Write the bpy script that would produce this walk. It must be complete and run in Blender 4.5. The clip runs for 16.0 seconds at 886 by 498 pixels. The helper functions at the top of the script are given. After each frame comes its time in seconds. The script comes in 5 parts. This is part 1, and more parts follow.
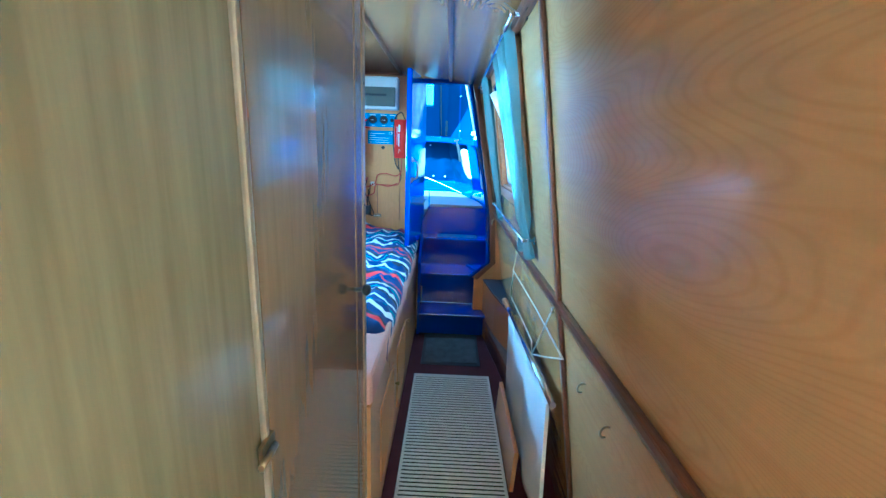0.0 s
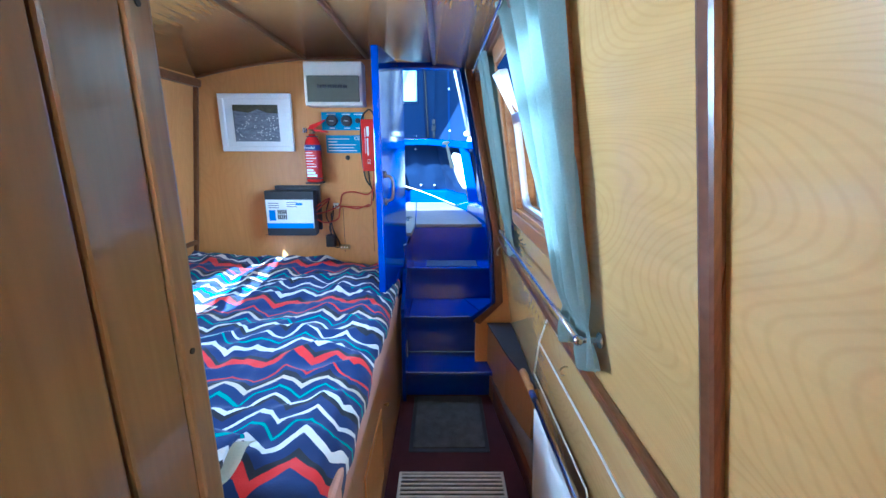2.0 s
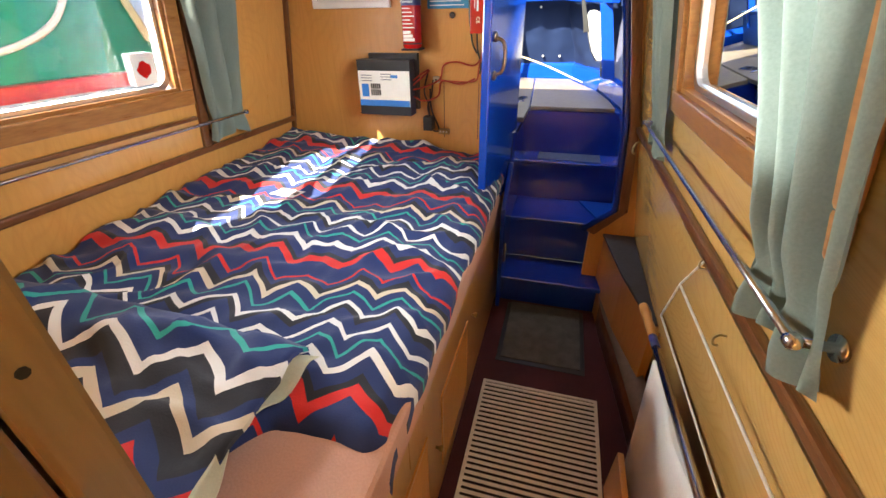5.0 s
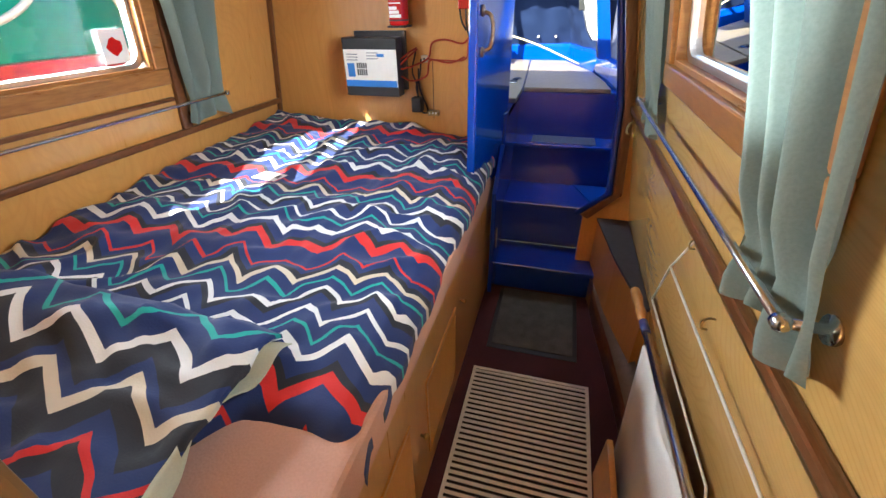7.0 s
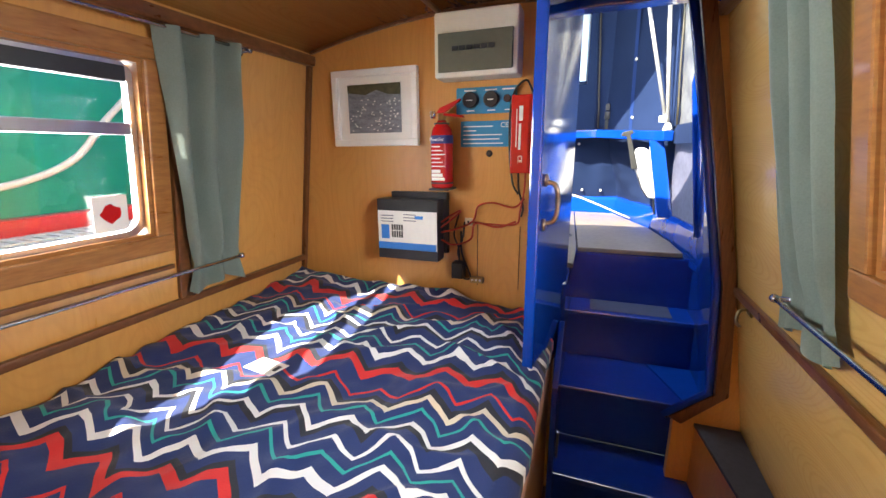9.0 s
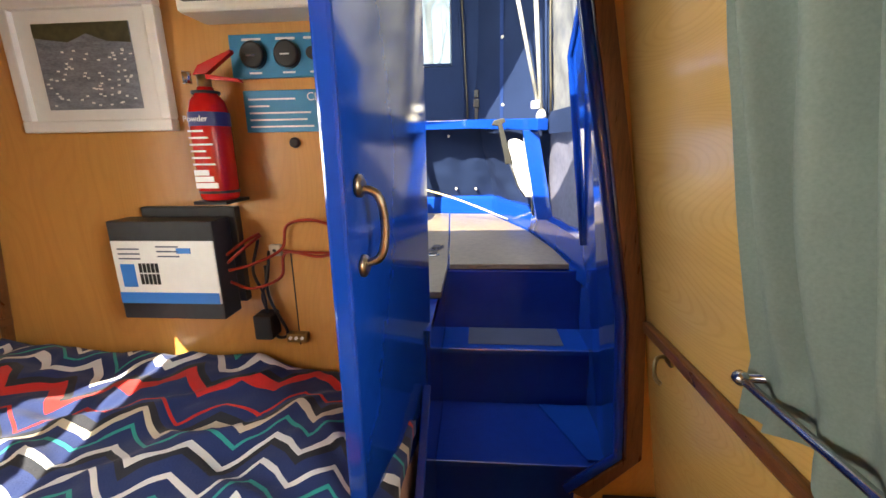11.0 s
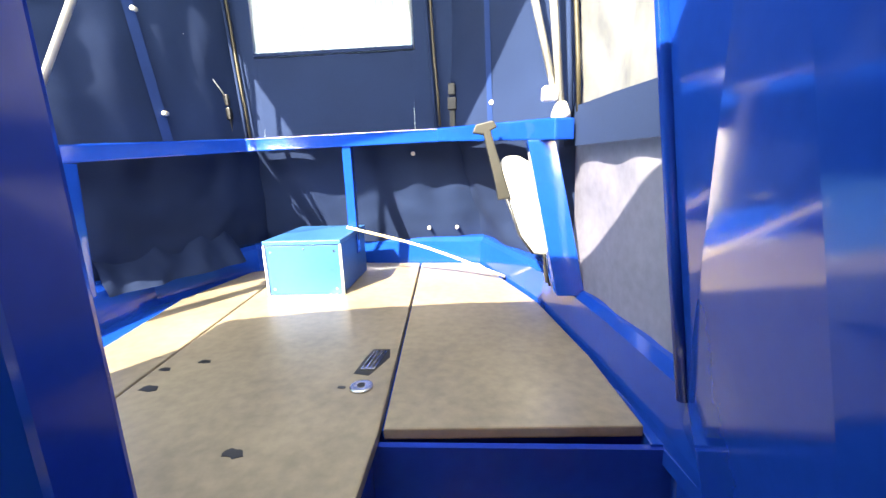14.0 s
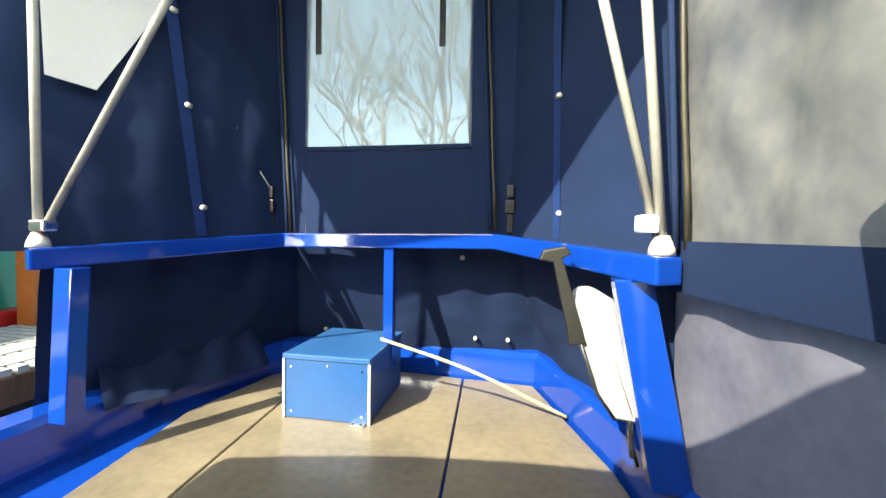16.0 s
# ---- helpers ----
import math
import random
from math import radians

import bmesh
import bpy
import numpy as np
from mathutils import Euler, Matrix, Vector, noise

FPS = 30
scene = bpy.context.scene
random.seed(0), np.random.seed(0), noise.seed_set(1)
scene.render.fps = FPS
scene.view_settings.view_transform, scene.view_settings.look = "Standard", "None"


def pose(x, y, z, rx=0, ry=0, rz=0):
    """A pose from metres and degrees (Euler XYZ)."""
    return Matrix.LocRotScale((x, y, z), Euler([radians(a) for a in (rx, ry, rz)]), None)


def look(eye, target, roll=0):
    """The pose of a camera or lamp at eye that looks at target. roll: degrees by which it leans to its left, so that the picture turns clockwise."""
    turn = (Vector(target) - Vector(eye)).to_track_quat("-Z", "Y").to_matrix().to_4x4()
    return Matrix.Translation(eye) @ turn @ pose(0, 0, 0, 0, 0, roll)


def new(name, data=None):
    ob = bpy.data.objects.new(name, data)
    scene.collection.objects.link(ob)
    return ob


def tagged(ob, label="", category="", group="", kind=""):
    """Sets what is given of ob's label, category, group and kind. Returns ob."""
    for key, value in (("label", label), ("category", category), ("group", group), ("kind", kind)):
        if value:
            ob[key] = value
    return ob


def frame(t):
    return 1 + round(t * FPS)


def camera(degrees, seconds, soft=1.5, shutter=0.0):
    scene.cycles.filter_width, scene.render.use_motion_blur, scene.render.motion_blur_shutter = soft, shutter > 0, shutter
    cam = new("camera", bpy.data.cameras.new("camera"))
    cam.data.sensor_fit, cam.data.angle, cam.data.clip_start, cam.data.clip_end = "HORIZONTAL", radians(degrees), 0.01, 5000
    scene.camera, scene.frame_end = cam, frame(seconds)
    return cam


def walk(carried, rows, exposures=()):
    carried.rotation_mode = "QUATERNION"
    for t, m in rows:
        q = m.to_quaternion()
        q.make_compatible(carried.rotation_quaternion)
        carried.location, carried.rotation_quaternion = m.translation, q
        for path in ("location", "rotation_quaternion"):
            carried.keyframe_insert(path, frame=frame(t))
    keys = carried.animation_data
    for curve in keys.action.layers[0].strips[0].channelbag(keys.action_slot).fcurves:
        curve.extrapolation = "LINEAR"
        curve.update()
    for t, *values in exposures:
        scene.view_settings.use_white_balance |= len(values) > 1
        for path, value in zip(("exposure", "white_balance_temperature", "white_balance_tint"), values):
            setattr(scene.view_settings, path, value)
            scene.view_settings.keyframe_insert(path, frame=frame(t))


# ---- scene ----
cam = camera(95.1, 16.0)
PATH = [
    (0, (0.044, -0.089, 1.429), (0.024, 1.855, 0.960), 2.3),
    (0.5, (0.057, 0.135, 1.466), (0.074, 2.081, 1.004), 2.0),
    (1, (0.056, 0.339, 1.466), (0.100, 2.284, 1.003), 1.6),
    (1.5, (0.055, 0.519, 1.472), (0.074, 2.465, 1.008), 1.0),
    (2, (0.064, 0.692, 1.475), (0.067, 2.636, 1.004), 0.1),
    (2.5, (0.063, 0.793, 1.479), (0.045, 2.734, 0.996), 0.3),
    (3, (0.068, 0.907, 1.481), (-0.022, 2.844, 0.988), 0.2),
    (3.5, (0.067, 0.964, 1.477), (-0.233, 2.876, 0.969), -1.1),
    (4, (0.068, 0.993, 1.465), (-0.413, 2.841, 0.869), -1.7),
    (4.5, (0.058, 0.997, 1.441), (-0.465, 2.764, 0.665), -1.2),
    (5, (0.055, 0.998, 1.428), (-0.425, 2.667, 0.436), -0.8),
    (5.2, (0.053, 1.000, 1.420), (-0.399, 2.629, 0.351), -0.8),
    (7.5, (0.097, 1.081, 1.393), (-0.395, 2.734, 0.381), -1.4),
    (8, (-0.005, 1.179, 1.455), (-0.742, 2.890, 0.728), -1.3),
    (10.3, (-0.098, 1.763, 1.431), (-0.434, 3.690, 1.017), -1.0),
    (10.5, (-0.095, 1.811, 1.428), (-0.358, 3.743, 0.984), -0.9),
    (11, (-0.028, 2.014, 1.421), (-0.183, 3.947, 0.934), -0.9),
    (11.5, (0.019, 2.179, 1.406), (-0.036, 4.098, 0.845), -0.6),
    (12, (0.026, 2.368, 1.400), (0.114, 4.272, 0.794), -0.9),
    (12.5, (0.020, 2.534, 1.412), (0.213, 4.437, 0.826), -1.2),
    (13, (0.023, 2.656, 1.418), (0.229, 4.575, 0.896), -0.4),
    (13.5, (0.046, 2.826, 1.442), (0.127, 4.773, 0.993), -1.2),
    (14, (0.042, 2.939, 1.442), (-0.092, 4.892, 1.030), -2.1),
    (14.5, (0.043, 2.975, 1.427), (-0.170, 4.907, 0.957), -2.3),
    (15, (0.036, 3.032, 1.468), (-0.251, 4.964, 1.041), -1.8),
    (15.5, (0.033, 3.130, 1.503), (-0.314, 5.078, 1.207), -1.2),
    (16, (-0.002, 3.193, 1.582), (-0.348, 5.161, 1.507), 0.9),
]
walk(cam, [(t, look(eye, target, roll)) for t, eye, target, roll in PATH],
     [(0, 2.97, 3050, -20), (1, 2.9, 3450, -16), (1.5, 2.85, 3750, -3), (2.5, 2.7, 4150, -4), (3, 2.6, 4500, -4), (3.5, 2.5, 5900, 4), (5, 2.6, 6900, 8), (7.5, 2.6, 6000, 4), (8.2, 2.5, 6300, 8), (10.3, 2.4, 7000, 8), (11, 2.35, 7400, 6),
      (12, 2.75, 7700, 6), (13, 3.15, 7900, 6), (14, 2.95, 7800, 6), (14.5, 2.75, 7700, 4), (15, 2.3, 7600, 2), (15.5, 1.95, 7500, 0), (16, 1.6, 7500, 0)])

# ---- world, sun, exposure ----
SUN_AZ, SUN_EL = 29.0, 37.8      # light travels towards +x +y, down
world = bpy.data.worlds.new("sky")
scene.world = world
world.use_nodes = True
wn = world.node_tree
sky = wn.nodes.new("ShaderNodeTexSky")
sky.sky_type, sky.sun_disc = "NISHITA", False
sky.sun_elevation, sky.sun_rotation = radians(SUN_EL), radians(180 + SUN_AZ)
wn.links.new(sky.outputs[0], wn.nodes["Background"].inputs[0])
wn.nodes["Background"].inputs[1].default_value = 0.15
sun = new("sun", bpy.data.lights.new("sun", "SUN"))
sun.data.energy, sun.data.angle, sun.data.color = 5.0, radians(0.5), (1.0, 0.95, 0.86)
ca, sa, ce, se = math.cos(radians(SUN_AZ)), math.sin(radians(SUN_AZ)), math.cos(radians(SUN_EL)), math.sin(radians(SUN_EL))
sun.matrix_world = look((0, 0, 10), (sa * ce, ca * ce, 10 - se))


# area lamps: the sky's light in the cabin windows, added fill elsewhere
def sky_lamp(name, loc, aim, w, h, watts):
    lamp = new(name, bpy.data.lights.new(name, "AREA"))
    lamp.data.shape, lamp.data.size, lamp.data.size_y, lamp.data.energy = "RECTANGLE", w, h, watts
    lamp.data.color = (0.93, 0.97, 1.0)
    lamp.matrix_world = look(loc, aim)
    return lamp


sky_lamp("window_light_port", (-1.85, 1.85, 1.30), (0, 1.85, 1.25), 1.3, 0.7, 25)
sky_lamp("window_light_starboard", (0.80, 1.85, 1.60), (-1, 1.85, 1.2), 0.9, 0.5, 10)
# two fill lamps at unseen windows, added to brighten the passage
sky_lamp("fill_light_fore", (-1.42, -0.9, 1.5), (0, -0.6, 1.2), 0.8, 0.5, 135)
sky_lamp("fill_light_fore_side", (0.50, -0.9, 1.5), (-1, -0.6, 1.2), 0.8, 0.5, 0.8)
# unseen fill for sky light under the canopy's open front, lifting the deck
sky_lamp("canopy_front_fill", (-0.45, 3.42, 2.32), (-0.40, 4.6, 1.1), 1.5, 0.5, 4.5)


# ---- materials ----
def material(name, base, rough=0.5, metal=0.0, dark=None, scale=8.0, amount=0.5, bump=0.1, stretch=(1, 1, 1), fine=60.0, coat=0.0, thin=0.0, spec=0.5):
    """Two scales of procedural variation on a principled surface."""
    m = bpy.data.materials.new(name)
    m.use_nodes = True
    n, ln = m.node_tree.nodes, m.node_tree.links
    b = n["Principled BSDF"]
    b.inputs["Roughness"].default_value, b.inputs["Metallic"].default_value = rough, metal
    b.inputs["Coat Weight"].default_value, b.inputs["Coat Roughness"].default_value = coat, 0.08
    b.inputs["Specular IOR Level"].default_value = spec
    co = n.new("ShaderNodeTexCoord")
    mp = n.new("ShaderNodeMapping")
    mp.inputs["Scale"].default_value = stretch
    ln.new(co.outputs["Object"], mp.inputs[0])
    big, small = n.new("ShaderNodeTexNoise"), n.new("ShaderNodeTexNoise")
    big.inputs["Scale"].default_value, big.inputs["Detail"].default_value = scale, 4
    small.inputs["Scale"].default_value, small.inputs["Detail"].default_value = fine, 6
    ln.new(mp.outputs[0], big.inputs[0]), ln.new(mp.outputs[0], small.inputs[0])
    mixv = n.new("ShaderNodeMix")
    mixv.inputs[0].default_value = 0.4
    ln.new(big.outputs[0], mixv.inputs[2]), ln.new(small.outputs[0], mixv.inputs[3])
    ramp = n.new("ShaderNodeValToRGB")
    d = dark or tuple(c * (1 - amount) for c in base)
    ramp.color_ramp.elements[0].position, ramp.color_ramp.elements[1].position = 0.35, 0.65
    ramp.color_ramp.elements[0].color, ramp.color_ramp.elements[1].color = (*d, 1), (*base, 1)
    ln.new(mixv.outputs[0], ramp.inputs[0]), ln.new(ramp.outputs[0], b.inputs["Base Color"])
    rr = n.new("ShaderNodeMapRange")
    rr.inputs[3].default_value, rr.inputs[4].default_value = max(rough - 0.08, 0.02), min(rough + 0.1, 1)
    ln.new(big.outputs[0], rr.inputs[0]), ln.new(rr.outputs[0], b.inputs["Roughness"])
    if bump:
        bp = n.new("ShaderNodeBump")
        bp.inputs["Strength"].default_value, bp.inputs["Distance"].default_value = bump, 0.004
        ln.new(small.outputs[0], bp.inputs["Height"]), ln.new(bp.outputs[0], b.inputs["Normal"])
    if thin:
        out = n["Material Output"]
        tr, mx = n.new("ShaderNodeBsdfTranslucent"), n.new("ShaderNodeMixShader")
        mx.inputs[0].default_value = thin
        ln.new(ramp.outputs[0], tr.inputs[0]), ln.new(b.outputs[0], mx.inputs[1]), ln.new(tr.outputs[0], mx.inputs[2])
        ln.new(mx.outputs[0], out.inputs[0])
    return m


def veneer(name, base, dark, along="z", rough=0.28, coat=0.35, swirl=2.2, figure=1.0, lines=30, streak=1.0):
    """Varnished veneer: long grain with cathedral figure."""
    pale = tuple(b + (d - b) * streak for b, d in zip(base, dark))
    m = material(name, base, rough, 0, pale, 3.0, 0.3, 0.0, {"z": (14, 14, 0.9), "y": (14, 0.9, 14), "x": (0.9, 14, 14)}[along], 7, coat)
    n, ln = m.node_tree.nodes, m.node_tree.links
    co, b = n["Texture Coordinate"], n["Principled BSDF"]
    n["Map Range"].inputs[3].default_value, n["Map Range"].inputs[4].default_value = rough - 0.02, rough + 0.03
    mp = n.new("ShaderNodeMapping")
    mp.inputs["Scale"].default_value = {"z": (1.6, 1.6, 0.5), "y": (1.6, 0.35, 1.6), "x": (0.5, 1.6, 1.6)}[along]
    ln.new(co.outputs["Object"], mp.inputs[0])
    soft = n.new("ShaderNodeTexNoise")
    soft.inputs["Scale"].default_value, soft.inputs["Detail"].default_value = swirl, 1.5
    ln.new(mp.outputs[0], soft.inputs[0])
    rings = n.new("ShaderNodeMath")
    rings.operation = "MULTIPLY"
    rings.inputs[1].default_value = lines
    ln.new(soft.outputs[0], rings.inputs[0])
    wave = n.new("ShaderNodeMath")
    wave.operation = "SINE"
    m2 = n.new("ShaderNodeMath")
    m2.operation = "MULTIPLY"
    m2.inputs[1].default_value = 6.283
    ln.new(rings.outputs[0], m2.inputs[0]), ln.new(m2.outputs[0], wave.inputs[0])
    rg = n.new("ShaderNodeMapRange")
    rg.inputs[1].default_value, rg.inputs[2].default_value = 0.2, 1.0
    rg.inputs[3].default_value, rg.inputs[4].default_value = 0.0, 0.35 * figure
    ln.new(wave.outputs[0], rg.inputs[0])
    mix = n.new("ShaderNodeMix")
    mix.data_type = "RGBA"
    mix.inputs[7].default_value = (*dark, 1)
    ln.new(rg.outputs[0], mix.inputs[0]), ln.new(n["Color Ramp"].outputs[0], mix.inputs[6])
    ln.new(mix.outputs[2], b.inputs["Base Color"])
    return m


def glass(name, tint=(1, 1, 1), rough=0.0, clear=0.9):
    m = bpy.data.materials.new(name)
    m.use_nodes = True
    n, ln = m.node_tree.nodes, m.node_tree.links
    n.remove(n["Principled BSDF"])
    tr, gl, mx, fr = n.new("ShaderNodeBsdfTransparent"), n.new("ShaderNodeBsdfGlossy"), n.new("ShaderNodeMixShader"), n.new("ShaderNodeFresnel")
    tr.inputs[0].default_value = (*(c * clear for c in tint), 1)
    gl.inputs["Roughness"].default_value = rough
    fr.inputs[0].default_value = 1.45
    ln.new(fr.outputs[0], mx.inputs[0]), ln.new(tr.outputs[0], mx.inputs[1]), ln.new(gl.outputs[0], mx.inputs[2])
    ln.new(mx.outputs[0], n["Material Output"].inputs[0])
    return m


OAK = veneer("varnished_veneer", (0.58, 0.29, 0.08), (0.46, 0.205, 0.05), "z", 0.28, 0.35, 2.2, 0.7, 40, 0.45)
OAK_PANEL = veneer("varnished_veneer_panel", (0.56, 0.335, 0.105), (0.37, 0.19, 0.05), "y", 0.24, 0.5, 1.5, 0.6, 140, 0.25)
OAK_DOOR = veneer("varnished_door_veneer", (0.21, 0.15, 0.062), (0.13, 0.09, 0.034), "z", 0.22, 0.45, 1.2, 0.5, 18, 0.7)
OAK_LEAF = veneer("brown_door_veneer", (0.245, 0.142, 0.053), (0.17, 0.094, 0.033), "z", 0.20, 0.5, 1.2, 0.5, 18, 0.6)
OAK_EDGE = veneer("pale_oak_batten", (0.34, 0.22, 0.10), (0.22, 0.135, 0.058), "z", 0.3, 0.3, 2.0, 0.6, 30, 0.8)
CEIL = veneer("varnished_ceiling_veneer", (0.62, 0.32, 0.095), (0.50, 0.225, 0.055), "y", 0.2, 0.5, 1.6, 0.8, 60, 0.3)
TRIM = material("dark_hardwood", (0.17, 0.065, 0.022), 0.3, 0, (0.09, 0.03, 0.01), 6, 0.4, 0.06, (20, 2, 2), 20, 0.3)
FRAME_WOOD = material("window_frame_wood", (0.36, 0.16, 0.045), 0.3, 0, (0.24, 0.095, 0.025), 6, 0.4, 0.06, (3, 2, 12), 15, 0.3)
BLUE = material("blue_gloss_paint", (0.003, 0.048, 0.35), 0.10, 0, (0.002, 0.039, 0.30), 3, 0.3, 0.02, (1, 1, 1), 40, 0.5)
BLUE_DARK = material("deep_blue_gloss_paint", (0.004, 0.032, 0.30), 0.14, 0, (0.003, 0.025, 0.25), 3, 0.3, 0.02, (1, 1, 1), 40, 0.4)
CANVAS = material("navy_canvas", (0.013, 0.026, 0.072), 0.85, 0, (0.009, 0.018, 0.052), 2.5, 0.3, 0.15, (1, 1, 1), 350, 0, 0.0, 0.15)
CANVAS_SEAM = material("blue_seam_tape", (0.012, 0.034, 0.13), 0.7, 0, None, 8, 0.2, 0.1, (1, 1, 1), 200, 0, 0.0, 0.2)
# pale bases hold the side panels' sunlight along with their bleaching and mildew
CANVAS_STAINED = material("sunlit_mildewed_canvas", (0.25, 0.25, 0.235), 0.85, 0, (0.12, 0.125, 0.155), 3.0, 0.3, 0.06, (1, 1, 1), 22, 0, 0.3, 0.2)
CANVAS_THIN = material("sunlit_bleached_canvas", (0.20, 0.20, 0.26), 0.8, 0, (0.14, 0.14, 0.19), 3.5, 0.3, 0.06, (1, 1, 1), 40, 0, 0.3, 0.3)
DECK = material("plywood_deck_board", (0.255, 0.212, 0.15), 0.36, 0, (0.145, 0.122, 0.09), 2.6, 0.4, 0.10, (1, 1, 1), 38)
ZIP = material("olive_zip_tape", (0.045, 0.038, 0.022), 0.5, 0, None, 30, 0.3, 0.2)
STRIP = material("tarnished_edge_strip", (0.30, 0.22, 0.13), 0.35, 0.3, None, 12, 0.3, 0.05)
STEEL = material("stainless_steel", (0.62, 0.62, 0.63), 0.22, 1.0, None, 8, 0.15, 0.02)
WHITE_TUBE = material("white_enamelled_tube", (0.40, 0.39, 0.36), 0.3, 0, (0.30, 0.29, 0.26), 8, 0.2, 0.02)
ALU = material("anodised_aluminium", (0.66, 0.66, 0.68), 0.3, 1.0, None, 8, 0.12, 0.02)
BRASS = material("worn_brass", (0.45, 0.33, 0.14), 0.3, 1.0, (0.25, 0.19, 0.10), 20, 0.4, 0.05)
NICKEL = material("worn_nickel", (0.50, 0.45, 0.38), 0.3, 1.0, (0.30, 0.22, 0.13), 30, 0.4, 0.05)
BLACK = material("black_plastic", (0.012, 0.012, 0.013), 0.4, 0, None, 20, 0.3, 0.05)
CHARCOAL = material("charcoal_case", (0.022, 0.024, 0.03), 0.4, 0, None, 20, 0.3, 0.05)
WHITE = material("white_paint", (0.78, 0.77, 0.74), 0.4, 0, None, 10, 0.06, 0.03)
CREAM = material("cream_plastic", (0.62, 0.58, 0.48), 0.4, 0, None, 10, 0.08, 0.03)
GREY_GLASS = material("smoked_cover", (0.12, 0.125, 0.095), 0.12, 0, None, 5, 0.1, 0.0)
RED = material("red_enamel", (0.52, 0.012, 0.012), 0.22, 0, None, 10, 0.15, 0.02, coat=0.3)
RED_CABLE = material("red_cable", (0.40, 0.03, 0.01), 0.4, 0, None, 10, 0.15, 0.02)
CYAN = material("blue_instrument_panel", (0.02, 0.22, 0.42), 0.35, 0, None, 10, 0.1, 0.02)
SKYBLUE = material("blue_label", (0.03, 0.20, 0.62), 0.35, 0, None, 10, 0.1, 0.02)
NAVY_PRINT = material("navy_label", (0.02, 0.03, 0.16), 0.35, 0, None, 10, 0.1, 0.02)
PINK = material("pink_cotton_sheet", (0.62, 0.36, 0.28), 0.85, 0, (0.52, 0.29, 0.22), 5, 0.2, 0.2, (1, 1, 1), 200)
CURTAIN = material("mint_curtain_cloth", (0.24, 0.29, 0.255), 0.85, 0, (0.18, 0.225, 0.20), 4, 0.2, 0.2, (1, 1, 1), 260, 0, 0.3)
LINING = material("cream_curtain_lining", (0.60, 0.60, 0.46), 0.85, 0, None, 4, 0.15, 0.2, (1, 1, 1), 260, 0, 0.3)
CARPET = material("grey_doormat_pile", (0.105, 0.105, 0.10), 0.95, 0, (0.045, 0.045, 0.045), 14, 0.5, 0.9, (1, 1, 1), 220)
FLOOR = material("maroon_floor_covering", (0.085, 0.026, 0.032), 0.75, 0, (0.05, 0.016, 0.02), 6, 0.4, 0.3, (1, 1, 1), 180, 0, 0, 0.2)
RUG_DARK = material("black_rug_cord", (0.02, 0.02, 0.022), 0.9, 0, None, 30, 0.3, 0.5, (1, 1, 1), 300)
RUG_LIGHT = material("off_white_rug_cord", (0.72, 0.70, 0.67), 0.9, 0, (0.6, 0.58, 0.55), 30, 0.3, 0.5, (1, 1, 1), 300)
SHELF_MAT = material("grey_shelf_lining", (0.06, 0.06, 0.075), 0.7, 0, None, 10, 0.3, 0.3)
GREY_PAINT = material("grey_anti_slip", (0.055, 0.07, 0.135), 0.55, 0, None, 20, 0.3, 0.5, (1, 1, 1), 300)
ROPE = material("white_cord", (0.66, 0.63, 0.55), 0.9, 0, None, 30, 0.2, 0.3)
CLOTH = material("white_cotton_cloth", (0.72, 0.72, 0.70), 0.9, 0, (0.6, 0.6, 0.6), 5, 0.1, 0.3, (1, 1, 1), 200)
BROOM = material("turned_beech_handle", (0.45, 0.21, 0.06), 0.3, 0, None, 10, 0.25, 0.05, (2, 2, 10))
FAIR = material("grey_fairing", (0.20, 0.17, 0.14), 0.55, 0, None, 8, 0.3, 0.1)
GREEN = material("green_boat_paint", (0.005, 0.21, 0.12), 0.25, 0, (0.004, 0.17, 0.10), 1.5, 0.2, 0.02)
RED_BOAT = material("red_boat_stripe", (0.50, 0.02, 0.02), 0.3, 0, None, 3, 0.15, 0.02)
CREAM_BOAT = material("cream_boat_paint", (0.62, 0.52, 0.28), 0.3, 0, None, 3, 0.15, 0.02)
BOAT_BLUE = material("blue_boat_paint", (0.02, 0.07, 0.30), 0.3, 0, None, 3, 0.15, 0.02)
GRATE = material("jetty_grating", (0.52, 0.53, 0.50), 0.6, 0.2, None, 6, 0.25, 0.2)
TIMBER = material("weathered_timber", (0.17, 0.085, 0.04), 0.75, 0, (0.08, 0.04, 0.02), 5, 0.4, 0.4, (6, 6, 1), 30)
ORANGE_POST = material("orange_stained_post", (0.42, 0.12, 0.02), 0.6, 0, None, 5, 0.3, 0.3)
WATER = material("canal_water", (0.03, 0.04, 0.035), 0.08, 0, None, 0.6, 0.3, 0.3, (1, 1, 1), 3)
BARK = material("bare_tree_bark", (0.12, 0.095, 0.06), 0.9, 0, None, 4, 0.4, 0.4)
LEAF = material("winter_scrub", (0.12, 0.12, 0.045), 0.9, 0, None, 3, 0.4, 0.3)
BANK = material("grass_bank", (0.10, 0.12, 0.045), 0.9, 0, (0.06, 0.06, 0.025), 1.2, 0.4, 0.4, (1, 1, 1), 20)
PANE = glass("window_glass")
VINYL = glass("clear_vinyl", (0.97, 1.0, 0.95), 0.05, 0.85)
vn, vl = VINYL.node_tree.nodes, VINYL.node_tree.links
haze, hmix = vn.new("ShaderNodeBsdfTranslucent"), vn.new("ShaderNodeMixShader")
haze.inputs[0].default_value, hmix.inputs[0].default_value = (0.90, 0.88, 0.80, 1), 0.62
